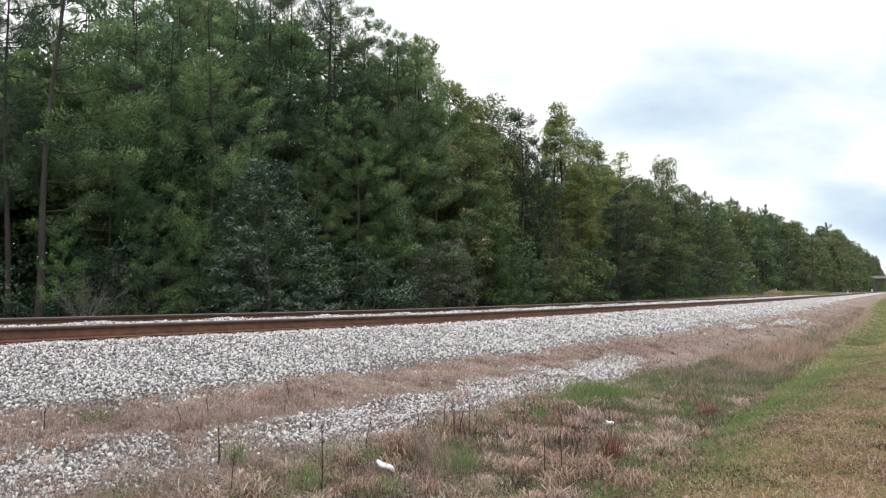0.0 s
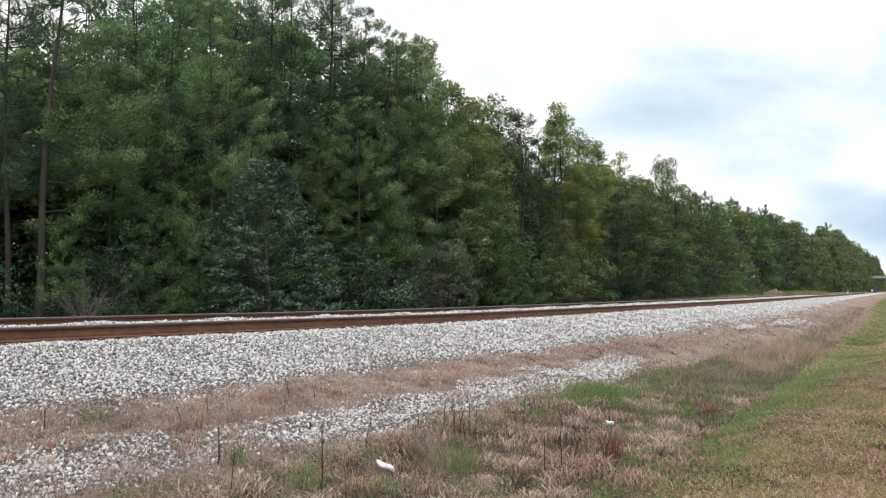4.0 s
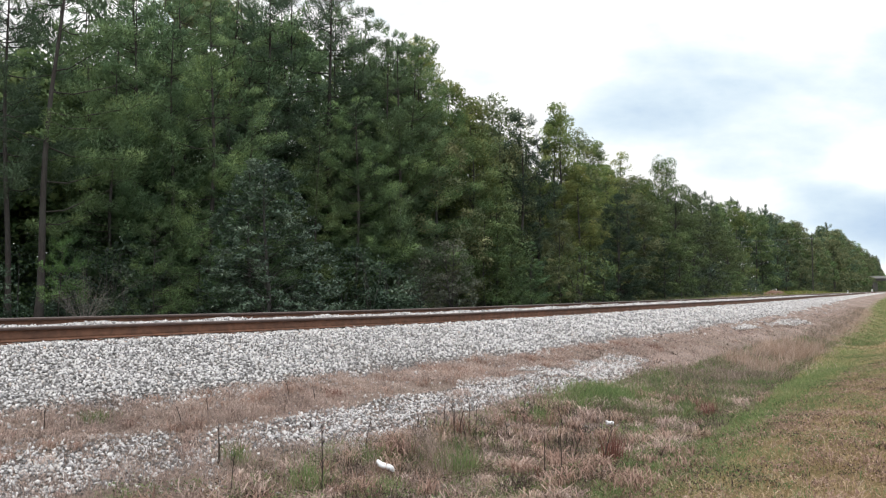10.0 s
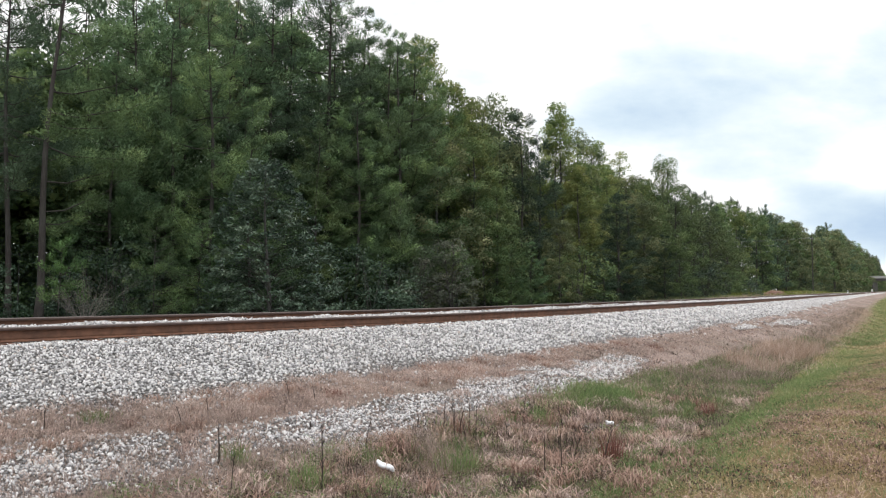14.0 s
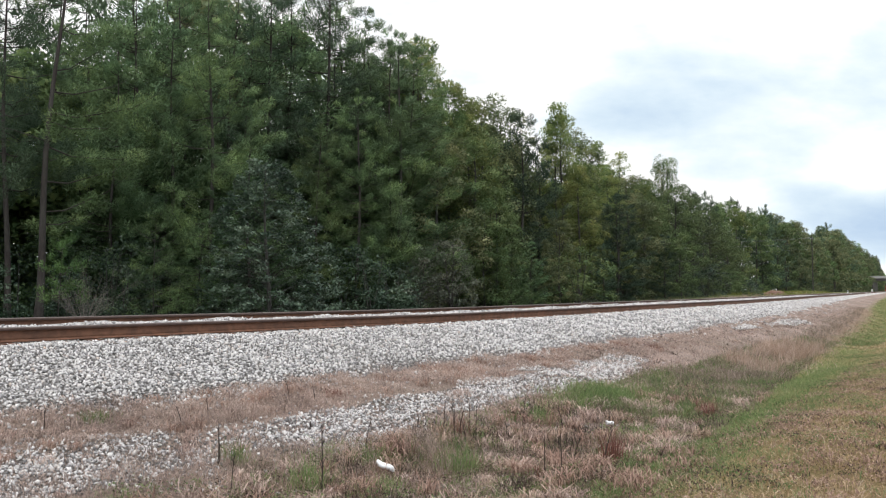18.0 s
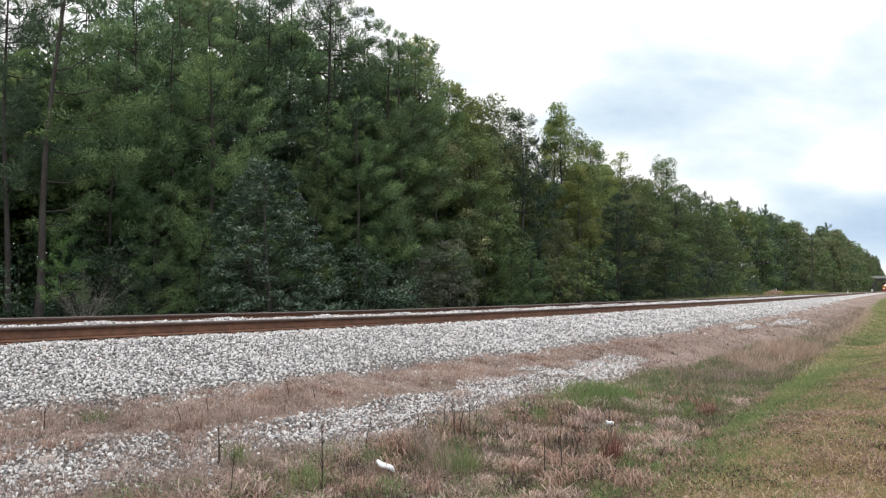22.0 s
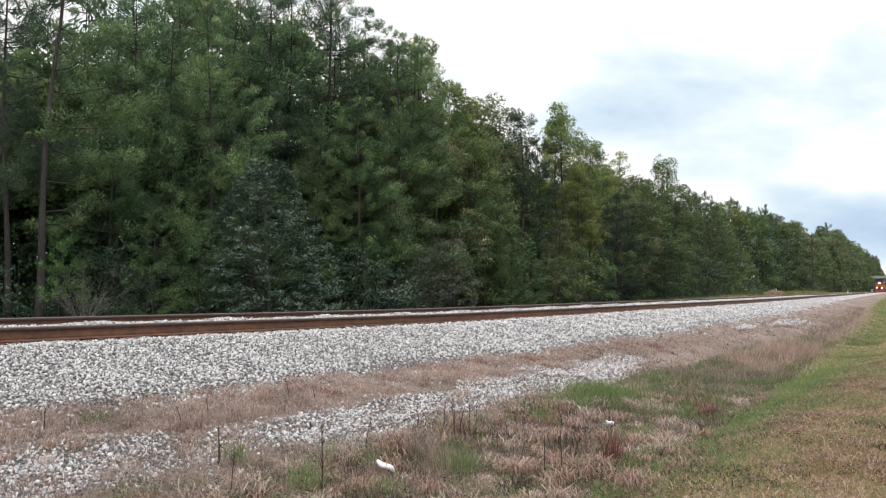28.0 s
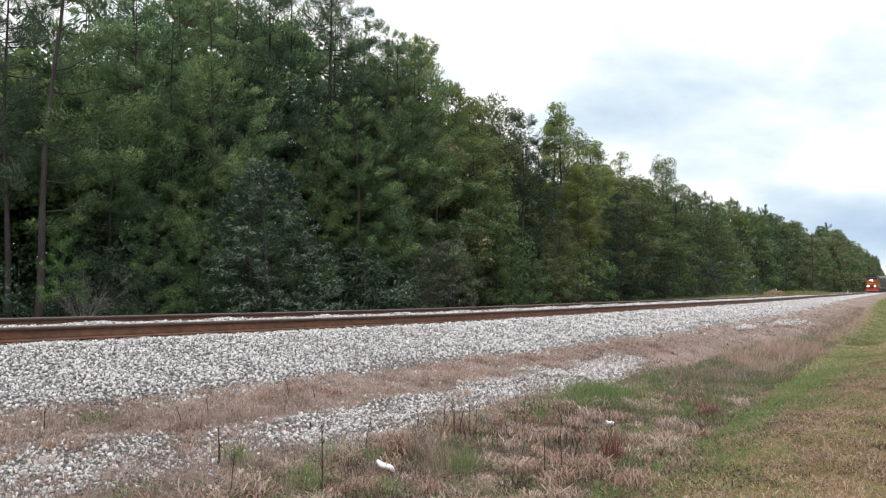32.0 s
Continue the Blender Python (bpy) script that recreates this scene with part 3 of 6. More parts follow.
def pine_meshes(seed, height, spread, base, whorls, per, blades, length, width, mat, pad=1.0, open_top=0.0, bare=0.14, tilt=(0, 0), step=1.15, shy=None):
    """A loblolly pine: straight bole, whorled limbs, plumes of needles along their outer part. base: height of the lowest limbs; tilt: lean of the bole at its top; shy: the side on which its neighbours have killed the lower limbs."""
    r = np.random.default_rng(seed)
    trunk, vs, outs = Gather(), [], []
    zs = np.linspace(0, height, 14)
    lean = r.normal(size=2) * 0.008 * height
    bend = np.stack([tilt[0] * zs / height + lean[0] * (zs / height) ** 2 + 0.12 * np.sin(zs * 0.42 + seed), tilt[1] * zs / height + lean[1] * (zs / height) ** 2 + 0.12 * np.cos(zs * 0.37), zs], 1)
    r0 = 0.0088 * height
    trunk.add(*tube_arrays(bend, r0 * (1 - 0.92 * zs / height) * (1 + 0.4 * np.exp(-zs * 2)), 9))

    def put(hub, axis, rad, n):
        v, o = plume(r, hub, axis, (rad * 1.15, rad * 0.90, rad * 0.64), n, length, width)
        vs.append(v)
        outs.append(o)
    for w in range(whorls):
        q = min(max((w + r.uniform(-0.5, 0.5)) / whorls, 0), 0.985)
        z = base + (height - base) * q
        o = np.array([np.interp(z, zs, bend[:, 0]), np.interp(z, zs, bend[:, 1]), z])
        L0 = spread * (0.45 + 0.55 * math.sin(math.pi * min(1, 0.25 + q * 0.8))) * (1 - q) ** 0.34 + 0.5
        turn = r.uniform(0, 6.28)
        for b in range(per):
            if r.random() < bare + open_top * q:
                if r.random() < 0.5:      # a dead limb
                    az = turn + b * 6.283 / per
                    e = o + np.array([math.cos(az), math.sin(az), 0.12]) * L0 * 0.6
                    trunk.add(*tube_arrays(np.stack([o, (o + e) / 2 + UP * 0.08, e]), [0.022, 0.014, 0.006], 3))
                continue
            az = turn + b * 6.283 / per + r.normal() * 0.35
            if shy is not None and q < 0.62 and math.cos(az - shy) > 0.1:
                continue
            L = L0 * r.uniform(0.5, 1.18)
            rise = -0.04 + 0.62 * q + r.normal() * 0.18
            t = np.linspace(0, 1, 5)
            dirh = np.array([math.cos(az), math.sin(az), 0])
            pts = o + UP * r.normal() * 0.25 + dirh * (t * L)[:, None] + UP * (rise * L * t + 0.22 * L * t ** 2 * (1 - q) - 0.1 * L * np.sin(t * 3))[:, None]
            trunk.add(*tube_arrays(pts[[0, 1, 3, 4]], np.array([0.026, 0.021, 0.012, 0.006]) * (0.5 + 0.22 * L), 4))
            pads = max(1, int(round(L / step / pad)))
            for tp in 1 - (np.arange(pads) + r.uniform(0, 0.45, pads)) / pads * 0.80:
                hub = np.array([np.interp(tp, t, pts[:, j]) for j in range(3)])
                rad = pad * (0.34 + 0.085 * L) * r.uniform(0.7, 1.3)
                spin = np.array([math.cos(az + r.normal() * 0.6), math.sin(az + r.normal() * 0.6), 0.15 + 0.7 * q + r.normal() * 0.15])
                hub = hub + np.cross(dirh, UP) * r.normal() * 0.28 * pad + UP * r.normal() * 0.08
                put(hub, spin, rad, int(blades * (rad / pad / 0.5) ** 1.25))
    for k in range(5):
        put(bend[-1] + r.normal(size=3) * (0.16, 0.16, 0.3) - UP * 0.25 * k, np.array([r.normal() * 0.2, r.normal() * 0.2, 1.0]), 0.22 * pad, max(8, blades // 3))
    v, out = np.concatenate(vs), np.concatenate(outs)
    return trunk.mesh("pine_trunk", M_BARK_PINE, True), foliage("pine_crown", v, np.arange(len(v)).reshape(-1, 3), out, mat)


def broad_meshes(seed, height, spread, base, clumps, per, size, mat, bark, taper=0.5, stems=1, gaps=0.0, limb=1.0, ruffle=0.12, lobe=1.0, corners=4, own=False, low=0.92):
    """A broad-leaved tree or shrub: forked limbs carrying clumps of leaves. base: where the crown begins; own: leaves keep their own facing (glossy leaves)."""
    r = np.random.default_rng(seed)
    trunk, outs = Gather(), []
    zs = np.linspace(0, height * 0.93, 9)
    axes = []
    for k in range(stems):
        a = r.uniform(0, 6.28)
        out = (0 if stems == 1 else spread * 0.35) * zs / height
        p = np.stack([np.cos(a) * out + 0.10 * np.sin(zs * 0.6 + seed + k), np.sin(a) * out + 0.10 * np.cos(zs * 0.5 + k), zs], 1)
        axes.append(p)
        trunk.add(*tube_arrays(p, 0.011 * height / stems ** 0.4 * (1 - 0.88 * zs / zs[-1]) + 0.008, 8))
    cs = []
    for c in range(clumps):
        p = axes[c % stems]
        q = r.random() ** low
        z = base + (height - base) * q
        rad = spread * (1 - taper * q) * math.sin(math.pi * min(0.97, 0.16 + 0.84 * q)) ** 0.34 * (1.05 - 0.6 * r.random() ** 2)
        az = r.uniform(0, 6.28)
        zo = max(0.1, z - rad * 0.5)
        o = np.array([np.interp(zo, zs, p[:, j]) for j in range(3)])
        e = np.array([o[0] + rad * math.cos(az), o[1] + rad * math.sin(az), z])
        t = np.linspace(0, 1, 4)
        pts = o + (e - o) * t[:, None] + np.array([0, 0, 1.0]) * (0.12 * rad * np.sin(t * 3.14))[:, None]
        if r.random() < limb:
            trunk.add(*tube_arrays(pts[[0, 1, 3]], np.array([0.025, 0.018, 0.006]) * (0.4 + 0.2 * rad), 3))
        if r.random() < gaps:
            continue
        k = r.uniform(0.6, 1.3)
        n = max(4, int(per * k ** 1.6))
        cr = (0.22 + 0.16 * spread) * k * lobe
        x = unit(r.normal(size=(n, 3)) + np.array([math.cos(az), math.sin(az), 0.7]) * 0.45)
        outs.append(unit(x * np.array([1, 1, 1.2]) + np.array([math.cos(az), math.sin(az), 1.2]) * 0.35))
        cs.append(e + x * (cr * r.random((n, 1)) ** 0.3) * np.array([1, 1, 0.72]))
    v, f = leaves(r, np.concatenate(cs), size, 0.5, corners)
    out = np.concatenate(outs)
    out = unit(out + r.normal(size=out.shape) * ruffle)
    crown = mesh_of("crown", v, f, [mat]) if own else foliage("crown", v, f, out, mat)
    return trunk.mesh("trunk", bark, True), crown


def tree(name, meshes, label, category="tree", group="woods along the track"):
    root = new(name)
    part("trunk", meshes[0], None, root)
    part("crown", meshes[1], None, root)
    return tagged(root, label, category, group)


PINE_L = "tall pine with dark green needles at the wood's edge"
OAK_L = "leafy green broad-leaved tree at the wood's edge"
GUM_L = "slender tree with yellowing green leaves among the pines"
HOLLY_L = "dense glossy dark green evergreen tree beside the track"
BUSH_L = "bushy green undergrowth at the foot of the woods"
# kind: prototype things, each with its own height
PROTO = {
    "pine_a": (tree("pine_tree", pine_meshes(1, 18, 3.7, 2.6, 18, 4, 420, 0.15, 0.0135, M_PINE), PINE_L), 18),
    "pine_b": (tree("pine_tree", pine_meshes(2, 18, 3.3, 1.0, 19, 4, 420, 0.15, 0.0135, M_PINE_DARK), PINE_L), 18),
    "pine_c": (tree("pine_tree", pine_meshes(3, 18, 3.6, 6.0, 17, 4, 330, 0.15, 0.0135, M_PINE_BLACK, 0.9, 0.12), PINE_L), 18),
    "pine_lean": (tree("pine_tree", pine_meshes(8, 18, 4.2, 4.0, 15, 4, 460, 0.15, 0.0135, M_PINE, 1.1, 0.0, 0.3, (1.3, 0), shy=3.9), "leaning pine with long bright boughs and a bare lower bole"), 18),
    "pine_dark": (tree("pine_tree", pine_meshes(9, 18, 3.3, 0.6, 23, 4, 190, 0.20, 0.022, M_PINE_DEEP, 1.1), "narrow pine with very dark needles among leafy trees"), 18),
    "pine_mid": (tree("pine_tree", pine_meshes(6, 18, 3.8, 1.2, 17, 4, 120, 0.22, 0.030, M_PINE_DARK, 1.1), PINE_L), 18),
    # the wood's inner shade is put into the dark needles of these two
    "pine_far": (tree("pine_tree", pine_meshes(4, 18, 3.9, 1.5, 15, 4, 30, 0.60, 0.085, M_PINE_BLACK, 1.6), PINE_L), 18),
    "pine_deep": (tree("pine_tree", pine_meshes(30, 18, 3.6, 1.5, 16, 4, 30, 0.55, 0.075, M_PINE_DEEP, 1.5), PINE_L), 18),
    "young_pine": (tree("young_pine", pine_meshes(5, 7, 2.1, 0.3, 12, 5, 130, 0.15, 0.013, M_PINE, 0.8), "young pine with green needles at the wood's edge"), 7),
    "fresh_pine": (tree("young_pine", pine_meshes(28, 4, 0.8, 1.3, 6, 5, 200, 0.15, 0.011, M_PINE_YOUNG, 0.8), "young pine with fresh bright green needles"), 4),
    "oak_a": (tree("oak_tree", broad_meshes(11, 14, 3.5, 0.3, 120, 115, 0.105, M_OAK, M_BARK_GREY, 0.32, lobe=1.12), OAK_L), 14),
    "oak_dull": (tree("oak_tree", broad_meshes(29, 14, 3.5, 0.3, 170, 84, 0.10, M_OAK_DULL, M_BARK_GREY, 0.45, lobe=0.95), OAK_L), 14),
    "oak_b": (tree("oak_tree", broad_meshes(12, 14, 3.3, 0.1, 115, 112, 0.105, M_OLIVE, M_BARK_GREY, 0.42, lobe=1.12), OAK_L), 14),
    "gum_a": (tree("sweetgum_tree", broad_meshes(13, 16, 3.0, 0.8, 150, 92, 0.105, M_GUM, M_BARK_GREY, 0.55, lobe=1.0), GUM_L), 16),
    "gum_b": (tree("sweetgum_tree", broad_meshes(14, 16, 2.6, 1.0, 170, 66, 0.11, M_GUM, M_BARK_GREY, 0.5, 1, 0.06), GUM_L), 16),
    "gum_thin": (tree("sweetgum_tree", broad_meshes(24, 16, 2.4, 3.0, 100, 34, 0.12, M_GUM, M_BARK_GREY, 0.4, 1, 0.12, lobe=0.8), "thin crowned tree with sparse yellowing leaves"), 16),
    "oak_far": (tree("oak_tree", broad_meshes(15, 14, 4.2, 0.2, 64, 110, 0.17, M_OAK, M_BARK_GREY, 0.4, 1, 0, 0.15, 0.08, 1.15, 3), OAK_L), 14),
    "gum_far": (tree("sweetgum_tree", broad_meshes(16, 14, 3.6, 0.2, 64, 105, 0.16, M_GUM, M_BARK_GREY, 0.42, 1, 0, 0.15, 0.08, 1.15, 3), GUM_L), 14),
    "oak_dist": (tree("oak_tree", broad_meshes(25, 14, 4.2, 0.2, 60, 80, 0.20, M_OLIVE, M_BARK_GREY, 0.4, 1, 0, 0.05, 0.06, 1.25, 3), OAK_L), 14),
    "gum_dist": (tree("sweetgum_tree", broad_meshes(26, 14, 3.8, 0.2, 60, 78, 0.20, M_OAK, M_BARK_GREY, 0.45, 1, 0, 0.05, 0.06, 1.25, 3), GUM_L), 14),
    "holly": (tree("evergreen_tree", broad_meshes(17, 8, 3.0, 0.1, 620, 40, 0.068, M_GLOSSY, M_BARK_GREY, 0.62, lobe=0.36, ruffle=0.3, low=1.35, limb=0.2), HOLLY_L), 8),
    "grey_shrub": (tree("dogwood_tree", broad_meshes(27, 5, 2.0, 0.5, 150, 22, 0.085, M_GREYLEAF, M_BARK_GREY, 0.35, 2, lobe=0.6, own=True), "small tree with dull grey green leaves before the pines"), 5),
    "bush": (tree("bush", broad_meshes(18, 3.2, 1.7, 0.05, 60, 34, 0.085, M_OAK, M_BARK_GREY, 0.4, 3, 0, 0.3, low=1.35), BUSH_L, "bush", "undergrowth along the woods"), 3.2),
    "bush_dark": (tree("bush", broad_meshes(19, 3.4, 1.6, 0.05, 60, 34, 0.085, M_HOLLY, M_BARK_GREY, 0.4, 3, 0, 0.3, own=True, low=1.35), "dark green shrub under the trees", "bush", "undergrowth along the woods"), 3.4),
    "bush_rust": (tree("bush", broad_meshes(20, 3.0, 1.3, 0.3, 50, 30, 0.06, M_RUST, M_BARK_GREY, 0.4, 3, 0, 0.6), "shrub with brownish turning leaves under the trees", "bush", "undergrowth along the woods"), 3.0),
    "bush_far": (tree("bush", broad_meshes(21, 3.2, 1.9, 0.05, 44, 34, 0.075, M_HOLLY, M_BARK_GREY, 0.3, 1, 0, 0.0), "dark undergrowth deep in the woods", "bush", "undergrowth along the woods"), 3.2),
}
for _p, _h0 in PROTO.values():
    _p.matrix_basis = pose(0, 0, -500)
_used = set()
TREES = []


def plant(kind, s, u, height, wide=1.0, turn=None):
    """Stands one tree at (s, u), scaled to that height."""
    proto, h0 = PROTO[kind]
    k = height / h0
    g = on_ground(s, u)
    g.z -= 0.05
    m = Matrix.Translation(g) @ Matrix.Rotation(rng.uniform(0, 6.28) if turn is None else turn, 4, "Z")
    if kind in _used:
        ob = copy_thing(proto, m)
    else:
        ob = proto
        ob.matrix_basis = m
        _used.add(kind)
    ob.scale = (k * wide, k * wide, k)
    TREES.append((ob, m))
    return ob


# trees that stand out along the edge: kind, s, u, height, width
for row in (("pine_b", 28.6, -17.4, 15.5, 1.0), ("pine_a", 29.9, -16.9, 14.8, 1.1),
            ("pine_c", 7.9, -18.3, 13.9, 0.95), ("pine_lean", 8.3, -17.0, 15.6, 1.0, 0.0), ("pine_c", 7.9, -20.5, 14.1, 1.0), ("pine_a", 16.9, -18.5, 14.6, 1.05),
            ("pine_mid", 17.1, -23, 16.1, 1.0), ("pine_b", 13.3, -20.5, 11.3, 1.0), ("pine_c", 26.6, -20, 20.4, 1.05), ("pine_c", 23.5, -21.5, 18.9, 1.05),
            ("pine_mid", 26.5, -23.5, 18.6, 0.9), ("pine_mid", 23.8, -24, 18.8, 1.1), ("pine_mid", 30.8, -22.5, 18.5, 1.0), ("pine_b", 28.2, -16.5, 15.2, 1.05),
            ("pine_a", 31.9, -17.6, 15.8, 1.0), ("pine_mid", 29.6, -19.5, 16.1, 1.1), ("pine_a", 25.1, -16.8, 11.5, 1.15), ("pine_a", 23.3, -18, 10.2, 1.1),
            ("pine_b", 17.9, -17.0, 9.6, 1.2), ("gum_a", 34.3, -19.2, 16.5, 0.9), ("gum_b", 36.3, -18.3, 14.7, 1.0), ("gum_a", 38.5, -18, 13.9, 1.05),
            ("oak_b", 43.1, -19.5, 15.1, 1.0), ("oak_b", 46.7, -20, 14.9, 1.1), ("pine_dark", 44.0, -16.8, 14.1, 1.1), ("pine_dark", 47.9, -17.2, 12.9, 0.95),
            ("gum_b", 54.9, -18.7, 15.6, 0.8), ("gum_a", 54.5, -18, 16.3, 0.92), ("oak_b", 58.5, -18.2, 14.7, 1.0), ("gum_b", 58.7, -17, 14.0, 1.15), ("gum_a", 52.5, -15.8, 10.7, 1.2),
            ("gum_thin", 70.3, -18, 14.8, 1.0), ("oak_b", 69.2, -17, 12.2, 1.3), ("gum_a", 64.4, -17.5, 12.1, 1.1), ("oak_a", 74.6, -17, 12.3, 1.15),
            ("oak_b", 87.6, -18.4, 15.8, 0.6), ("oak_a", 86.9, -17.5, 16.4, 0.72), ("oak_dull", 83.4, -15.8, 12.7, 1.15), ("oak_dull", 89.1, -15.2, 12.2, 1.3), ("oak_dull", 96.6, -14.8, 10.9, 1.35),
            ("oak_dull", 105.1, -14.3, 8.6, 1.4), ("oak_dull", 113.2, -13.6, 5.9, 1.5), ("oak_b", 31.7, -16.2, 10.4, 1.2), ("oak_a", 35.8, -16.2, 10.7, 1.1),
            ("gum_a", 37.6, -16, 8.8, 0.85), ("oak_b", 44.5, -14.2, 6.1, 1.0)):
    plant(*row)
# lower trees and shrubs before them
for row in (("holly", 15.5, -13.2, 6.3, 1.3), ("grey_shrub", 29.0, -13.5, 3.9, 0.95), ("grey_shrub", 27.0, -14.2, 3.4, 0.9), ("oak_a", 34.3, -14.6, 6.5, 1.0),
            ("young_pine", 35.1, -13.2, 3.8, 0.9), ("young_pine", 37.8, -13.2, 3.0, 0.9), ("bush", 45.9, -13.5, 4.1, 1.2), ("bush_dark", 86.1, -8.2, 1.9, 1.2), ("pine_dark", 50.1, -13, 4.6, 1.4), ("oak_a", 35.9, -14.6, 7.4, 1.0), ("pine_b", 38.9, -13.8, 4.4, 1.5),
            ("pine_dark", 58.9, -14.5, 9.6, 1.35), ("pine_dark", 57.3, -14.2, 9.0, 1.2), ("pine_dark", 70.0, -13.6, 6.6, 1.2), ("oak_a", 75.7, -13.5, 6.8, 1.15),
            ("bush_dark", 83.5, -12.6, 3.8, 1.35), ("bush", 95.5, -12.4, 3.3, 1.3), ("bush_dark", 107.7, -11.8, 1.9, 1.3), ("bush_dark", 23.0, -14.2, 3.3, 1.1),
            ("young_pine", 12.1, -15.6, 4.1, 1.0), ("young_pine", 13.7, -15.0, 3.9, 0.9), ("fresh_pine", 8.0, -14.6, 3.0, 0.8),
            ("bush_dark", 24.0, -13.8, 2.5, 1.2), ("bush_dark", 11.2, -16.2, 2.2, 1.1)):
    plant(*row)

HEROES = list(TREES)

# pines close behind them
for row in (("pine_mid", 13.6, -23, 15.5, 1.0), ("pine_mid", 14.8, -21.5, 14.9, 1.0), ("pine_mid", 18.0, -22, 16.7, 1.0), ("pine_mid", 21.3, -22.5, 18.0, 1.0), ("pine_mid", 25.1, -22.0, 18.7, 1.1),
            ("pine_mid", 28.7, -21.5, 18.8, 0.95), ("pine_mid", 29.6, -20.5, 17.7, 1.0), ("pine_mid", 30.1, -18.8, 16.1, 1.0), ("pine_mid", 31.8, -18.6, 16.4, 1.0), ("pine_b", 15.9, -20, 13.6, 1.0)):
    plant(*row)

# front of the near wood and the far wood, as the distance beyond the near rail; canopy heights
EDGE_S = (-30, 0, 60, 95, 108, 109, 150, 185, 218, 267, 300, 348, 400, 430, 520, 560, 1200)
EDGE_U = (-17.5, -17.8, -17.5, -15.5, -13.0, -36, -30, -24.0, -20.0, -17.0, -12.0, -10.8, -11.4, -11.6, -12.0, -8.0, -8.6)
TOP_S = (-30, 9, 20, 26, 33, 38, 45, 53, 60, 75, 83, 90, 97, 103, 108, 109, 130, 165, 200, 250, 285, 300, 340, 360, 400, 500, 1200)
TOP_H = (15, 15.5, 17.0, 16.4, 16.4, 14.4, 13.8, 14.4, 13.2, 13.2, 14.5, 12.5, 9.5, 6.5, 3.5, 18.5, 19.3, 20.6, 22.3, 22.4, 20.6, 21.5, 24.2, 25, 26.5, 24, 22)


def edge(s):
    return float(np.interp(s, EDGE_S, EDGE_U))


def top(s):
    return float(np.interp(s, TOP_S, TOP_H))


def pick(kinds):
    return kinds[int(rng.integers(len(kinds)))]


def sky_gap(s, back):
    """A lane through the wood where the sky shows between the boles."""
    return abs(s - 22.1 - 1.2 * back) < 1.7


s = -14.0
while s < 94:
    for back, hk in ((3.4, 0.98), (7.0, 1.14)):
        if s < 13 and back < 5:
            continue
        q = s + rng.uniform(-1.2, 1.2)
        k = pick(["pine_c"] if s < 13 else ["pine_mid"] if s < 32 else ["oak_far", "gum_far", "oak_b", "oak_far"])
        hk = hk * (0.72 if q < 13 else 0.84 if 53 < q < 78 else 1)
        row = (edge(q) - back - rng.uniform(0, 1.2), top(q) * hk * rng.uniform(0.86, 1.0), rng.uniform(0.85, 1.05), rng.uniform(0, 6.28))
        if not sky_gap(q, back):
            plant(k, q, *row)
    s += 3.5
s = -20.0
while s < 112:
    for back, hk in ((12, 1.26), (17, 1.36)) if s < 20 else ((13, 1.26),):
        k, q = pick(["pine_far", "oak_dist", "pine_far"] if s < 30 else ["gum_far", "oak_far"]), s + rng.uniform(-2, 2)
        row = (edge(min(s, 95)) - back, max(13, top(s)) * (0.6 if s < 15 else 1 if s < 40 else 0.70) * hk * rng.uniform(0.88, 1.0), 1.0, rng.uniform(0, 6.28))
        if not sky_gap(q, back):
            plant(k, q, *row)
    s += 4.8
s = 112.0
while s < 1100:
    far = s > 230
    for back in (1.0, 6.0, 12.0) if s < 190 else (1.0, 7.0):
        q = s + rng.uniform(-1.5, 1.5)
        k = pick(["oak_dist", "oak_dist", "gum_dist", "pine_far"]) if far or back > 10 else pick(["oak_far", "oak_far", "gum_far", "pine_far"])
        # darker needles here paint the shade of the wood's recess
        if q < 175 and back < 10:
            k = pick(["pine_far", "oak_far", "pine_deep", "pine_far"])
        beyond = 525 < q < 800 and back < 2
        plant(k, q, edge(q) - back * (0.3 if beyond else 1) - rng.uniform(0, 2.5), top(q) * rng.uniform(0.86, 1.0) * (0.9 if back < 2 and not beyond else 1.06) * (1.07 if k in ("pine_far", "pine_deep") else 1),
              0.55 if beyond else rng.uniform(0.85, 1.1))
    s += 7.0 if s < 340 else 10.0 if s < 520 else 13.0
# understorey
s = -12.0
while s < 108:
    for row in range(2):
        k = pick(["bush_dark", "bush_far"] if s < 24 else ["bush", "bush_dark", "bush", "bush_rust", "young_pine", "bush_dark"])
        h = rng.uniform(3, 6) if k == "young_pine" else rng.uniform(1.8, 3.6)
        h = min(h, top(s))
        plant(k, s + rng.uniform(-0.8, 0.8), edge(s) + 0.4 - row * 3.2 + rng.uniform(-0.8, 0.8), h, rng.uniform(0.9, 1.2))
    s += 2.7 if s < 60 else 3.8
for s in range(-30, 64, 4):
    plant("bush_far", s, edge(s) - 21 - rng.uniform(0, 2), 8.5, 1.5)
for s in range(-16, 110, 5):
    plant("bush_far", s, edge(min(s, 95)) - 9, 4.5, 1.3)
    plant("bush_far", s + 2, edge(min(s, 95)) - 15, 6.0, 1.3)
for q, w, h in ((0.5, -21.5, 10), (3.0, -23, 9.5), (5.2, -22.0, 10.5), (7.2, -24.5, 10), (9.0, -23.5, 9), (1.5, -27, 11), (6.0, -28, 11), (10.5, -27, 10)):
    plant("oak_far", q, w, h, 1.15)
for q in (-6, -2, 2, 5, 8, 11, 14):
    plant("oak_far", q, -33 + 0.2 * q, 12.0, 1.2)
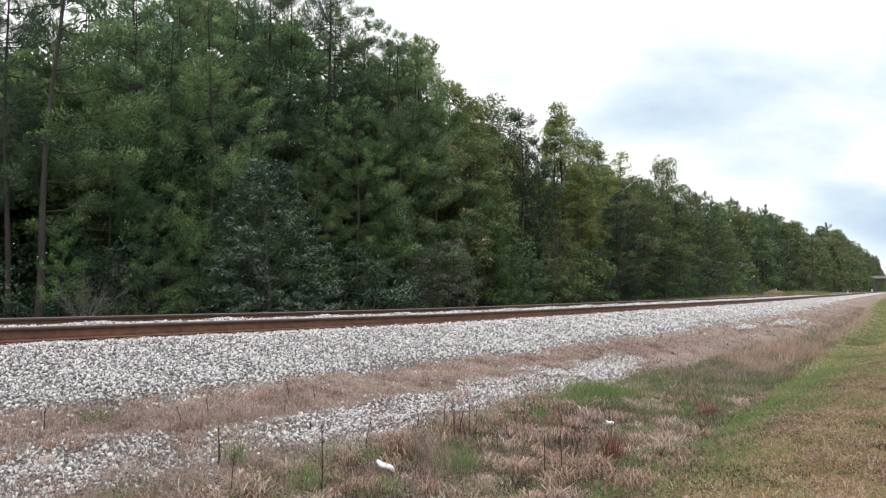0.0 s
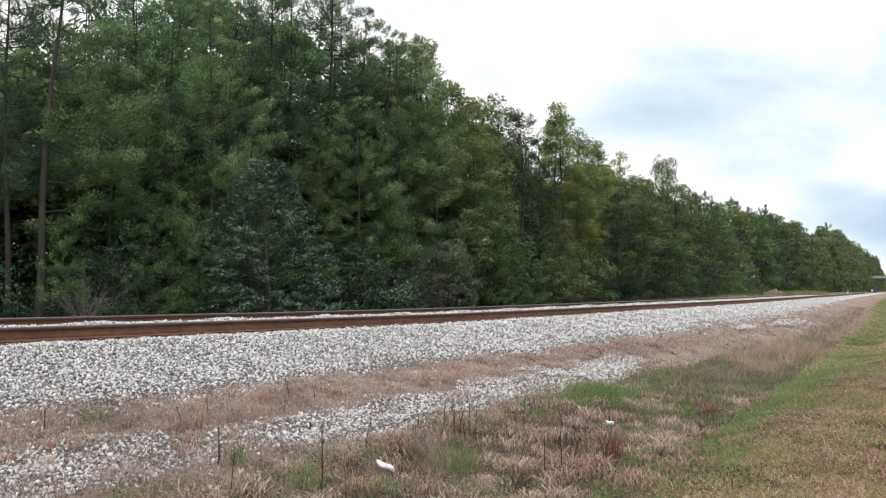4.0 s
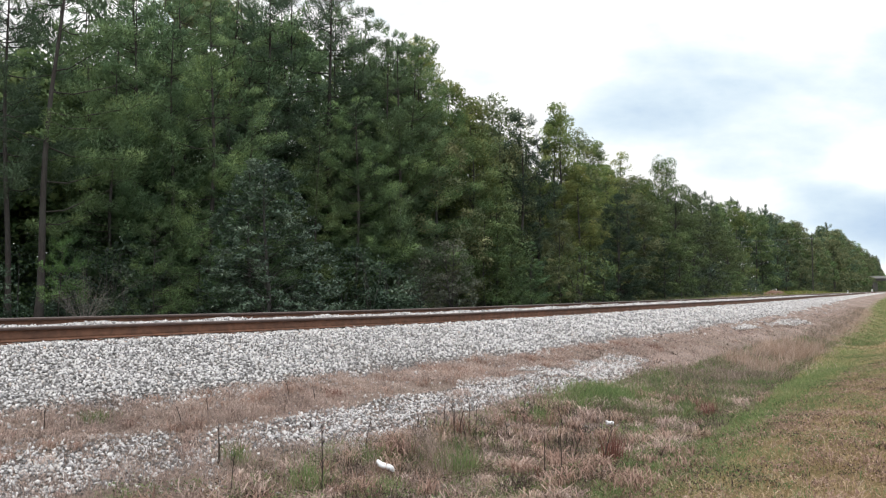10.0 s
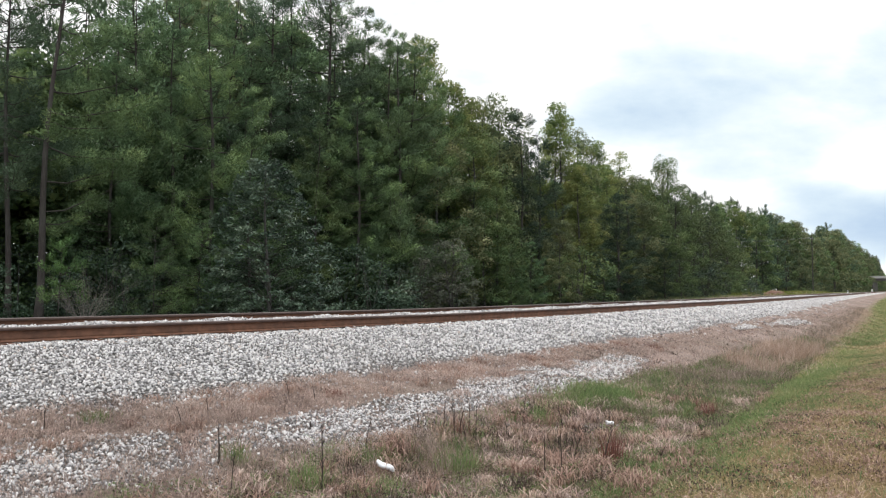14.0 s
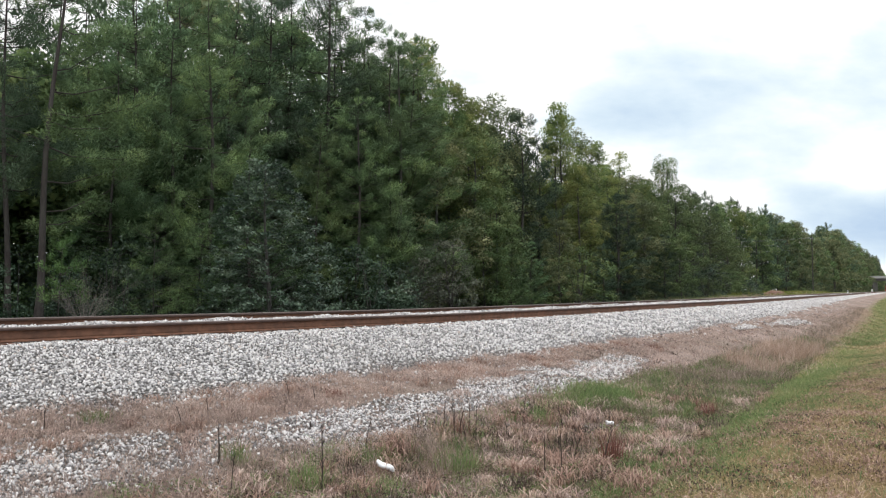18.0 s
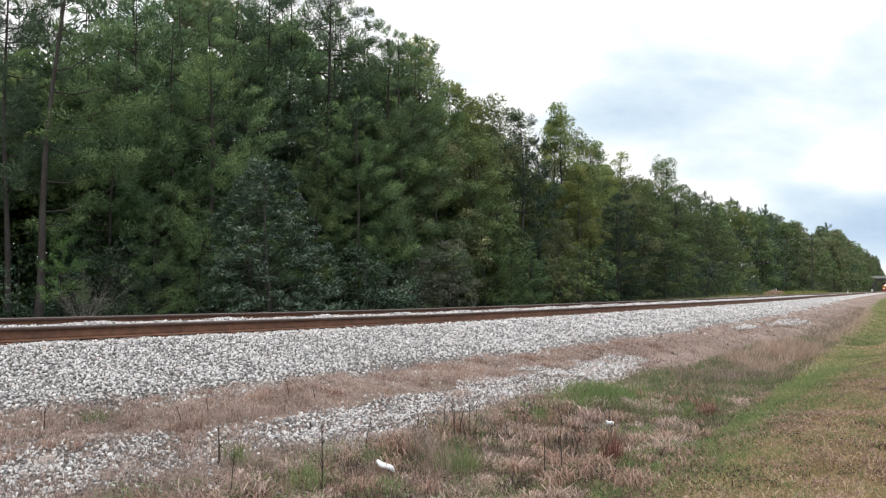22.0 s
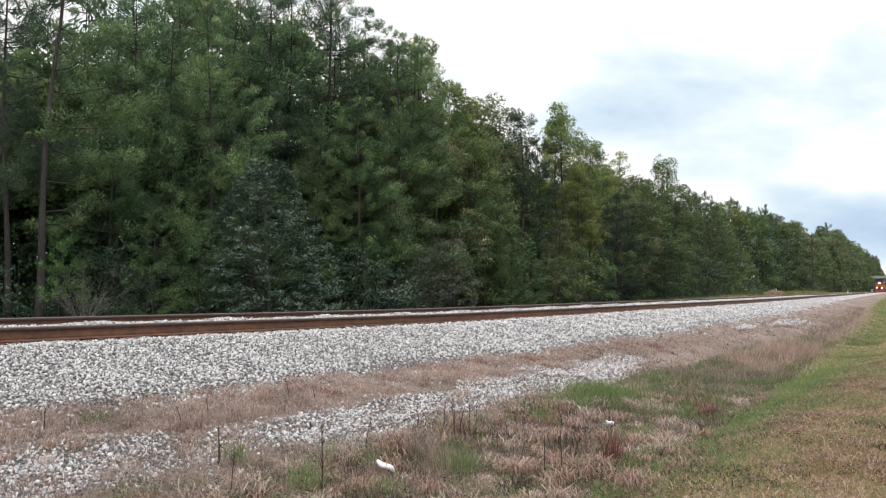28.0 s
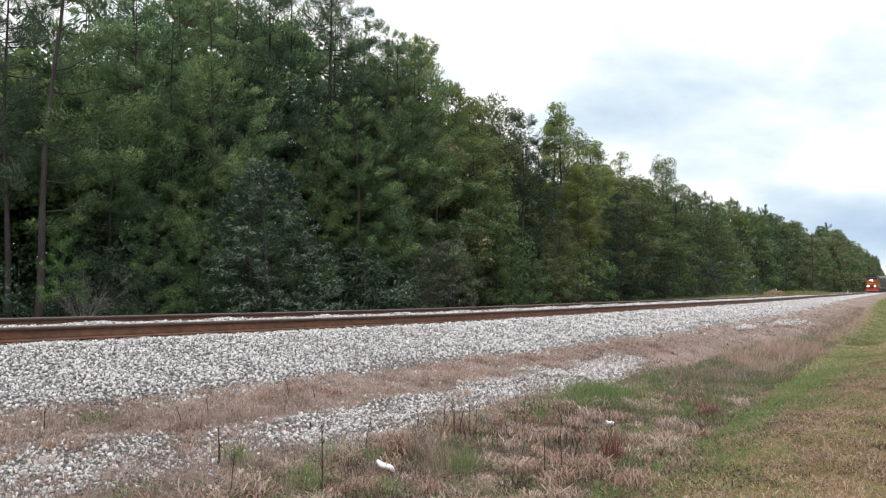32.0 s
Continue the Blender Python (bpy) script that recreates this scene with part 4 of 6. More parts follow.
for q, w in ((497, -12.4), (506, -12.7), (511, -13.1)):
    plant("oak_dist", q, w, 19.0, 0.8)
for q, w in ((11.0, -25.5), (13.0, -28), (15.0, -25.5), (17.5, -28), (20, -26)):
    plant("oak_far", q, w, 12.0, 1.2)
for k, (ob, h0) in PROTO.items():
    if k not in _used:
        for o in (*ob.children_recursive, ob):
            bpy.data.objects.remove(o)


# ---------------------------------------------------------------- weeds and grass
# patches of spilled ballast: middle s and u, half length and width, stones
SPILLS = ((-0.95, 3.7, 1.25, 0.62, 3600), (0.75, 3.7, 0.5, 0.3, 260), (2.3, 3.78, 1.45, 0.46, 2300), (5.5, 3.75, 1.9, 0.42, 2900), (9.3, 3.5, 1.9, 0.56, 4000), (23.2, 2.62, 1.1, 0.26, 420), (29.5, 2.88, 3.2, 0.42, 900))


def blades(name, s, u, height, width, mat, label, category="grass", lean=0.45, sink=0.01):
    """Upright blades at (s, u); stuff."""
    if category == "weeds":
        bare = np.zeros(len(s), bool)
        for s0, u0, ds, du, _ in SPILLS:
            bare |= ((s - s0) / ds) ** 2 + ((u - u0) / du) ** 2 < 0.9
        keep = ~bare | (rng.random(len(s)) < np.where(s < 1, 0.34, 0.12))
        s, u, height = s[keep], u[keep], height[keep]
    n = len(s)
    x, y = place(s, u)
    z = ground_z(s, u) - sink
    base = np.stack([x, y, z], 1)
    az = rng.uniform(0, 2 * np.pi, n)
    ln = rng.uniform(0.05, 1, n) * lean
    d = np.stack([np.cos(az) * ln, np.sin(az) * ln, np.ones(n)], 1)
    sa = rng.uniform(0, 2 * np.pi, n)
    side = np.stack([np.cos(sa), np.sin(sa), np.zeros(n)], 1)
    w = (width * rng.uniform(0.6, 1.4, n))[:, None]
    h = np.asarray(height)[:, None]
    droop = np.stack([np.cos(az), np.sin(az), -0.35 * np.ones(n)], 1) * (ln[:, None] * h * 0.6)
    midp = base + d * h * 0.5
    tip = base + d * h + droop
    v = np.stack([base, midp + side * w, tip, midp - side * w], 1).reshape(-1, 3)
    i = np.arange(n)[:, None] * 4
    f = np.concatenate([i + np.array([[0, 1, 3]]), i + np.array([[1, 2, 3]])], 0)
    return tagged(new(name, mesh_of(name, v, f, [mat])), label, category, "", "stuff")


def patchy(n, s0, s1, u0, u1, scale=1.0, bias=0.0, off=0.0, power=1.0):
    """Random places in a strip, thicker in patches; denser near s0."""
    m = n * 3
    s = s0 + (s1 - s0) * rng.random(m) ** power
    u = rng.uniform(u0, u1, m)
    if u0 < 5 and u1 > 4.7:      # the ditch narrows along the line
        u = u0 + (u - u0) * np.maximum(np.minimum(green_from(s) + 0.25, u1) - u0, 0.3) / (u1 - u0)
    f = np.sin(s * 0.9 * scale + off) * np.cos(u * 1.7 * scale + off * 2) + 0.6 * np.sin(s * 2.3 * scale - u * 1.9 * scale + off)
    keep = rng.random(m) < np.clip(0.5 + 0.55 * f + bias, 0.03, 1)
    s, u = s[keep][:n], u[keep][:n]
    return s, u


def wobble(s):
    return 0.25 * np.sin(s * 0.8) + 0.15 * np.sin(s * 2.1 + 1)


def clumps(name, count, per, s0, s1, u0, u1, radius, height, width, mat, label, category="weeds", lean=0.8, power=1.6, off=0.0, bias=0.2, scale=1.2):
    """Tufts: blades that lean out from many centres."""
    sc, uc = patchy(count, s0, s1, u0, u1, scale, bias, off, power)
    k = np.repeat(np.arange(len(sc)), per)
    size = rng.uniform(0.5, 1.3, len(sc))[k]
    s = sc[k] + rng.normal(size=len(k)) * radius * size
    u = uc[k] + rng.normal(size=len(k)) * radius * size
    return blades(name, s, u, size * rng.uniform(height * 0.4, height, len(k)), width, mat, label, category, lean)


# strip of short dry weeds at the foot of the ballast
s, u = patchy(42000, -2.5, 60, 2.0, 3.2, 1.0, 0.35, 0.3, 2.0)
blades("dry_weeds", s, u + wobble(s) * 0.5, rng.uniform(0.02, 0.075, len(s)), 0.0034, M_DRY, "dry brown weeds at the foot of the ballast", "weeds", 1.3)
clumps("dry_weeds", 900, 14, -2.5, 30, 2.1, 3.3, 0.05, 0.10, 0.003, M_DRY, "dry brown weed tufts at the foot of the ballast", "weeds", 1.3, 1.6, 0.3)
s, u = patchy(9000, -2.5, 16, 3.0, 4.3, 1.5, -0.2, 1.1, 1.3)
blades("dry_weeds", s, u, rng.uniform(0.03, 0.11, len(s)), 0.003, M_DRY, "dry brown weeds between spilled stones", "weeds", 0.7)
s, u = patchy(15000, 10, 120, 2.3, 5.2, 0.5, 0.2, 1.3, 1.9)
blades("dry_weeds", s, u, rng.uniform(0.02, 0.08, len(s)), 0.006, M_DRY, "dry brown weeds on the bank below the ballast", "weeds", 0.8)
clumps("dry_weeds", 420, 18, -2, 1.5, 3.7, 4.8, 0.05, 0.14, 0.003, M_DRY, "dry brown weed tufts beside the spilled stones", "weeds", 0.9, 1.0, 0.3, 0.4)
# ditch: tangled weeds in tufts
clumps("dark_weeds", 420, 12, 8, 45, 2.2, 4.9, 0.06, 0.10, 0.006, M_DARKWEED, "dark dead weeds on the bank below the ballast", "weeds", 1.0, 1.5, 2.6, 0.1, 0.8)
clumps("dead_grass", 160, 12, 8, 45, 2.2, 4.9, 0.07, 0.11, 0.006, M_RUSTY, "rusty dead weeds on the bank below the ballast", "weeds", 1.0, 1.5, 0.6, 0.0, 0.9)
clumps("dark_weeds", 520, 24, 0, 16, 4.4, 7.4, 0.07, 0.19, 0.003, M_DARKWEED, "dark dead weeds in the ditch", "weeds", 0.8, 1.3, 1.0, 0.0, 1.7)
clumps("dark_weeds", 190, 16, 0, 16, 7.2, 11.0, 0.05, 0.09, 0.004, M_DARKWEED, "dark dead weeds on the verge", "weeds", 1.2, 1.3, 2.0, 0.0, 1.7)
s, u = patchy(17000, 0.2, 35, 4.1, 7.2, 1.3, 0.1, 2.1, 1.8)
blades("ditch_weeds", s, u, rng.uniform(0.03, 0.10, len(s)), 0.003, M_GREY_WEED, "tangled grey green weeds in the ditch", "weeds", 0.8)
clumps("ditch_weeds", 1000, 22, 0.2, 26, 4.2, 7.2, 0.06, 0.15, 0.0028, M_GREY_WEED, "grey green weed tufts in the ditch", "weeds", 0.7, 1.6, 2.1)
clumps("dead_grass", 260, 26, -2, 22, 4.2, 7.6, 0.05, 0.12, 0.0032, M_STRAW, "curled straw coloured dead grass tufts", "weeds", 1.8, 1.6, 4.4, 0.0, 1.7)
clumps("dead_grass", 260, 24, -1, 20, 4.6, 8.2, 0.05, 0.11, 0.0032, M_RUSTY, "rusty brown dead grass tufts", "weeds", 1.8, 1.6, 0.7, 0.0, 1.5)
clumps("green_tufts", 420, 22, -1, 18, 4.3, 7.2, 0.08, 0.19, 0.003, M_GREEN, "green grass tufts among the weeds", "grass", 0.6, 1.4, 5.0, -0.2, 2.0)
k = 5200
s, u = 7.2 + rng.normal(size=k) * 0.7, 4.80 + rng.normal(size=k) * 0.24
u = u + (s - 7.2) * 0.12
blades("green_grass", s, u, rng.uniform(0.06, 0.26, len(s)), 0.0035, M_GREEN, "bright green grass clump in the ditch", "grass", 0.7)
s, u = patchy(13000, 6.5, 24, 4.3, 6.2, 0.8, 0.35, 2.6, 1.1)
blades("green_grass", s, u, rng.uniform(0.05, 0.22, len(s)), 0.005, M_LAWN, "green grass along the ditch", "grass", 0.7)
s, u = patchy(3600, 13.5, 21, 4.5, 5.6, 1.5, 0.0, 3.0, 1.0)
blades("tall_straw", s, u, rng.uniform(0.15, 0.50, len(s)), 0.006, M_STRAW, "tall straw coloured grass in the ditch", "weeds", 0.5)
clumps("ditch_weeds", 420, 22, 8, 24, 4.3, 5.9, 0.08, 0.26, 0.0045, M_GREY_WEED, "tall olive weeds along the ditch", "weeds", 0.6, 1.1, 0.9)
clumps("dead_grass", 260, 22, 7.5, 22, 4.4, 6.0, 0.08, 0.20, 0.0045, M_STRAW, "straw coloured grass among the ditch weeds", "weeds", 0.7, 1.1, 3.7, 0.0, 1.3)
s = 12 + 50 * rng.random(9000) ** 1.3
u = green_from(s) - 0.15 - rng.gamma(1.6, 0.28, len(s)) * np.interp(s, (12, 40), (1.0, 0.7))
blades("ditch_weeds", s, u, rng.uniform(0.06, 0.24, len(s)), 0.006, M_GREY_WEED, "tall olive weeds below the mown slope", "weeds", 0.7)
s = 14 + 45 * rng.random(5000) ** 1.2
u = green_from(s) + rng.normal(size=len(s)) * 0.3
blades("tall_straw", s, u, rng.uniform(0.06, 0.22, len(s)), 0.006, M_STRAW, "straw coloured grass along the foot of the slope", "weeds", 0.7)
s = 1.5 + 8 * rng.random(7000)
u = green_from(s) - rng.gamma(1.5, 0.22, len(s))
blades("green_grass", s, u, rng.uniform(0.03, 0.13, len(s)), 0.0034, M_LAWN, "olive green grass at the foot of the slope", "grass", 0.8)
s = 1.0 + 14 * rng.random(9000)
u = green_from(s) + (green_to(s) - green_from(s)) * rng.normal(0.42, 0.28, len(s))
blades("green_grass", s, u, rng.uniform(0.03, 0.10, len(s)), 0.0034, M_GREEN, "fresh green grass down the slope of the verge", "grass", 0.9)
# mown verge on the observer's side: green slope, then straw coloured grass
s = 0.5 + 30 * rng.random(30000) ** 1.5
u = green_from(s) + (green_to(s) - green_from(s)) * rng.normal(0.5, 0.32, len(s)) + wobble(s * 1.3) * 0.4
blades("mown_grass", s, u, rng.uniform(0.02, 0.075, len(s)), 0.0034, M_LAWN, "green grass on the slope of the verge", "grass", 0.9)
s = 25 + 120 * rng.random(34000) ** 1.6
u = green_from(s) + rng.gamma(2.0, 1.0, len(s))
blades("mown_grass", s, u, rng.uniform(0.04, 0.11, len(s)), 0.009, M_LAWN, "green grass of the verge farther on", "grass", 0.9)
s = -0.3 + 26 * rng.random(52000) ** 1.7
u = green_to(s) - 0.4 + rng.uniform(0, 4.2, len(s)) + wobble(s * 1.7) * 0.5
blades("mown_grass", s, u, rng.uniform(0.015, 0.055, len(s)), 0.0034, M_TAN, "straw coloured mown grass with green patches", "grass", 1.3)
clumps("mown_tufts", 1100, 18, 0, 14, 7.2, 10.5, 0.06, 0.065, 0.0035, M_TAN, "straw coloured grass tufts on the verge", "grass", 1.2, 1.4, 0.0, 0.3, 2.0)
clumps("mown_tufts", 1000, 16, 0, 20, 6.9, 12.0, 0.07, 0.085, 0.0035, M_LAWN, "green grass tufts on the verge", "grass", 1.0, 1.4, 2.0, 0.0, 1.6)
clumps("mown_tufts", 170, 16, 0, 14, 7.2, 12.0, 0.05, 0.12, 0.0045, M_RUSTY, "brown dead weed tufts on the verge", "grass", 1.3, 1.4, 3.0, -0.1, 1.6)
s, u = patchy(14000, 20, 140, 8.0, 18.0, 0.4, 0.2, 1.0, 1.7)
blades("mown_grass", s, u, rng.uniform(0.04, 0.11, len(s)), 0.010, M_TAN, "straw coloured mown grass farther on", "grass", 1.0)
s = 22 + 110 * rng.random(12000) ** 1.6
u = green_from(s) + rng.gamma(2.4, 1.2, len(s))
blades("mown_grass", s, u, rng.uniform(0.04, 0.12, len(s)), 0.009, M_TAN, "straw coloured blades among the green of the verge", "grass", 1.0)
# verge beyond the track
s, u = patchy(7000, 22, 130, -14, -5.0, 0.3, 0.3, 0.8, 1.2)
blades("verge_weeds", s, u, rng.uniform(0.12, 0.45, len(s)), 0.014, M_LAWN, "green weeds between the track and the woods", "weeds")
s, u = patchy(9000, 30, 150, -9, -4.2, 0.3, 0.3, 1.8, 1.0)
blades("verge_weeds", s, u, rng.uniform(0.15, 0.5, len(s)), 0.014, M_STRAW, "pale straw coloured grass between the track and the woods", "weeds")
s, u = patchy(9000, 85, 150, -13, -4.4, 0.25, 0.2, 0.2, 1.0)
blades("yellow_weeds", s, u, rng.uniform(0.15, 0.6, len(s)), 0.03, M_GOLD, "yellow flowering weeds beside the far track", "weeds")


def curled(name, count, per, s0, s1, u0, u1, radius, length, width, mat, label, power=1.5, off=0.0, bias=0.0):
    """Tussocks of dead grass whose blades rise, arch over and hang."""
    sc, uc = patchy(count, s0, s1, u0, u1, 1.9, bias, off, power)
    k = np.repeat(np.arange(len(sc)), per)
    n = len(k)
    size = rng.uniform(0.6, 1.3, len(sc))[k]
    s, u = sc[k] + rng.normal(size=n) * radius * size, uc[k] + rng.normal(size=n) * radius * size
    x, y = place(s, u)
    base = np.stack([x, y, ground_z(s, u) - 0.02], 1)
    az = rng.uniform(0, 2 * np.pi, n)
    d = np.stack([np.cos(az), np.sin(az), np.zeros(n)], 1)
    side = np.stack([-np.sin(az), np.cos(az), np.zeros(n)], 1) * (width * rng.uniform(0.6, 1.4, n))[:, None]
    L = (length * size * rng.uniform(0.6, 1.2, n))[:, None]
    up = np.array([[0, 0, 1.0]])
    reach = rng.uniform(0.3, 1.2, (n, 1))
    p1 = base + d * L * reach * 0.25 + up * L * 0.55
    p2 = base + d * L * reach * 0.7 + up * L * 0.72
    p3 = base + d * L * reach * 1.15 + up * L * rng.uniform(0.15, 0.6, (n, 1))
    v = np.stack([base - side * 0.6, base + side * 0.6, p1 - side, p1 + side, p2 - side * 0.8, p2 + side * 0.8, p3], 1).reshape(-1, 3)
    i = np.arange(n)[:, None] * 7
    f = np.concatenate([i + np.array([[a, b, c]]) for a, b, c in ((0, 1, 3), (0, 3, 2), (2, 3, 5), (2, 5, 4), (4, 5, 6))], 0)
    return tagged(new(name, mesh_of(name, v, f, [mat])), label, "weeds", "", "stuff")


curled("curled_grass", 75, 60, -1, 9, 4.5, 7.2, 0.045, 0.19, 0.0042, M_STRAW, "curled tussocks of straw coloured dead grass", 1.4, 1.2)
curled("curled_grass", 90, 60, -1, 9, 4.3, 7.6, 0.05, 0.19, 0.0045, M_MAUVE, "curled tussocks of mauve grey dead grass", 1.4, 3.4, 0.1)
curled("curled_grass", 95, 60, -1, 9.5, 4.6, 7.8, 0.045, 0.20, 0.0045, M_RUSTY, "curled tussocks of rusty pink dead grass", 1.4, 5.1)
curled("curled_grass", 420, 34, -2.2, 14, 2.15, 3.25, 0.055, 0.11, 0.0032, M_DRY, "low curled dry grass along the foot of the ballast", 1.3, 2.7, 0.1)
curled("curled_grass", 110, 34, -2.2, 14, 2.2, 3.3, 0.05, 0.12, 0.0032, M_RUSTY, "low rusty grass tufts along the foot of the ballast", 1.3, 4.9)
curled("curled_grass", 170, 26, 10, 48, 2.1, 4.8, 0.09, 0.10, 0.006, M_DRY, "dry grass tufts on the bank below the ballast", 1.4, 0.9)
curled("curled_grass", 130, 40, -2, 12, 2.3, 4.4, 0.05, 0.10, 0.003, M_MAUVE, "low curled dead grass among the spilled stones", 1.2, 0.4)
curled("curled_grass", 430, 22, 0.5, 14, 7.2, 11, 0.07, 0.085, 0.003, M_RUSTY, "low brown dead tufts on the mown verge", 1.3, 2.2)
curled("curled_grass", 200, 16, 0.5, 12, 7.8, 11, 0.08, 0.07, 0.003, M_TAN, "short pale dead tufts on the mown verge", 1.3, 5.7)
curled("curled_grass", 22, 46, 0.6, 4.0, 6.5, 7.7, 0.06, 0.15, 0.0040, M_RUSTY, "rusty grass tussocks where the ditch meets the verge", 1.0, 1.7, 0.3)


def leafy(name, count, per, s0, s1, u0, u1, radius, height, size, mat, label, power=1.5, off=0.0, bias=0.0):
    """Low leafy weeds: small leaves in mounds."""
    sc, uc = patchy(count, s0, s1, u0, u1, 1.6, bias, off, power)
    k = np.repeat(np.arange(len(sc)), per)
    n = len(k)
    size_k = rng.uniform(0.5, 1.3, len(sc))[k]
    s, u = sc[k] + rng.normal(size=n) * radius * size_k, uc[k] + rng.normal(size=n) * radius * size_k
    x, y = place(s, u)
    c = np.stack([x, y, ground_z(s, u) + height * size_k * rng.random(n) ** 0.7], 1)
    v, f = leaves(rng, c, size, 0.35)
    return tagged(new(name, mesh_of(name, v, f, [mat])), label, "weeds", "", "stuff")


leafy("leafy_weeds", 620, 70, -1, 18, 4.3, 7.2, 0.09, 0.12, 0.012, M_GREY_WEED, "low grey green leafy weeds in the ditch", 1.4, 0.9)
leafy("leafy_weeds", 320, 70, -1, 16, 4.4, 7.2, 0.08, 0.12, 0.012, M_GREEN, "low green leafy weeds in the ditch", 1.4, 2.9)
leafy("leafy_weeds", 420, 60, -1, 16, 4.4, 7.6, 0.09, 0.10, 0.012, M_DARKWEED, "dark withered leafy weeds in the ditch", 1.4, 4.4)
leafy("leafy_weeds", 260, 40, -1.6, 20, 2.2, 4.4, 0.08, 0.05, 0.011, M_DRY, "withered low weeds below the ballast", 1.4, 1.9)
leafy("leafy_weeds", 760, 40, 0, 18, 7.2, 11.5, 0.10, 0.05, 0.015, M_RUSTY, "withered brown leafy weeds on the mown verge", 1.3, 3.3)
leafy("leafy_weeds", 430, 40, 0, 18, 7.0, 11.5, 0.09, 0.05, 0.011, M_DARKWEED, "dark withered weeds on the mown verge", 1.3, 5.3)
leafy("leafy_weeds", 700, 46, 0, 22, 6.0, 11.0, 0.10, 0.06, 0.013, M_LAWN, "low green leafy weeds on the verge", 1.3, 0.3)


def tuft(s, u, n, radius, height, lean, mat, name, label):
    """One plant or tussock that stands out."""
    if mat in (M_STRAW, M_RUSTY):
        height *= 0.65
    ss, uu = s + rng.normal(size=n) * radius, u + rng.normal(size=n) * radius
    ob = blades(name, ss, uu, rng.uniform(0.45, 1, n) * height, 0.0026, mat, label, "weeds", lean)
    return ob


for row in ((0.52, 4.98, 150, 0.09, 0.42, 0.45, M_GREEN), (0.45, 4.12, 140, 0.08, 0.26, 0.5, M_LAWN), (1.06, 5.45, 120, 0.06, 0.24, 0.5, M_GREEN),
            (2.15, 5.35, 190, 0.15, 0.26, 0.8, M_GREEN), (2.5, 5.3, 170, 0.14, 0.25, 0.8, M_GREY_WEED), (2.75, 4.95, 130, 0.12, 0.26, 0.6, M_LAWN), (4.7, 4.9, 160, 0.08, 0.34, 0.4, M_GREEN),
            (5.0, 6.2, 120, 0.08, 0.30, 0.4, M_GREEN), (7.2, 5.9, 160, 0.12, 0.30, 0.5, M_GREEN), (-0.16, 2.65, 120, 0.10, 0.16, 0.5, M_LAWN),
            (2.20, 5.04, 160, 0.13, 0.46, 0.35, M_GREY_WEED), (2.20, 5.44, 150, 0.11, 0.42, 0.35, M_GREEN), (2.00, 5.38, 150, 0.12, 0.34, 0.4, M_GREY_WEED), (10.20, 4.64, 220, 0.22, 0.24, 0.7, M_GREEN), (9.00, 4.89, 200, 0.20, 0.24, 0.7, M_GREEN)):
    tuft(*row, "green_weed", "feathery green weed standing among dry grass")
for row in ((1.0, 5.15, 260, 0.12, 0.26, 1.0, M_RUSTY), (1.3, 5.2, 220, 0.11, 0.25, 1.0, M_RUSTY), (1.55, 5.05, 160, 0.08, 0.24, 1.0, M_STRAW),
            (1.85, 5.35, 220, 0.10, 0.26, 1.0, M_STRAW), (1.9, 6.05, 220, 0.11, 0.28, 1.1, M_STRAW), (3.96, 5.96, 200, 0.14, 0.26, 1.0, M_STRAW),
            (4.24, 6.9, 220, 0.14, 0.24, 1.0, M_STRAW), (0.35, 4.7, 180, 0.11, 0.2, 1.0, M_STRAW), (1.75, 7.4, 220, 0.15, 0.18, 1.1, M_RUSTY),
            (4.5, 4.5, 200, 0.14, 0.22, 1.0, M_RUSTY), (2.6, 5.0, 160, 0.1, 0.2, 0.9, M_STRAW), (4.2, 8.7, 90, 0.07, 0.12, 1.2, M_RUSTY), (6.7, 8.0, 90, 0.08, 0.12, 1.2, M_RUSTY)):
    tuft(*row, "dead_grass_tussock", "curled tussock of dead straw coloured grass")
for row in ((2.75, 6.85, 150, 0.065, 0.44, 0.25, M_RED), (3.15, 4.72, 55, 0.05, 0.40, 0.3, M_RED), (2.82, 3.02, 60, 0.06, 0.15, 0.4, M_RED), (7.3, 6.2, 70, 0.07, 0.36, 0.3, M_RED), (2.1, 6.4, 40, 0.04, 0.30, 0.3, M_RED), (12.6, 2.5, 70, 0.16, 0.12, 0.8, M_RED), (13.4, 2.95, 110, 0.16, 0.11, 0.9, M_RED), (12.2, 2.7, 80, 0.12, 0.10, 0.9, M_RED),
            (13.50, 2.36, 260, 0.13, 0.07, 1.0, M_RED), (13.20, 3.13, 260, 0.15, 0.07, 1.0, M_RED), (6.80, 6.44, 90, 0.07, 0.30, 0.3, M_RED)):
    tuft(*row, "red_weed", "clump of reddish brown weed stalks")
for row in ((1.80, 6.34, 220, 0.10, 0.24, 0.5, M_DARKWEED), (3.80, 5.78, 120, 0.12, 0.34, 0.3, M_DARKWEED), (5.20, 5.01, 120, 0.14, 0.32, 0.3, M_DARKWEED), (3.50, 4.96, 120, 0.16, 0.30, 0.4, M_DARKWEED), (5.00, 4.67, 110, 0.14, 0.26, 0.4, M_DARKWEED), (2.00, 6.93, 150, 0.10, 0.16, 0.7, M_DARKWEED)):
    tuft(*row, "dark_weed", "clump of dark grey dead weed stems in the ditch")


# ---------------------------------------------------------------- ballast stones
OCTA = np.array([(1, 0, 0), (0, 1, 0), (-1, 0, 0), (0, -1, 0), (0, 0, 1), (0, 0, -1)], float) * 1.25
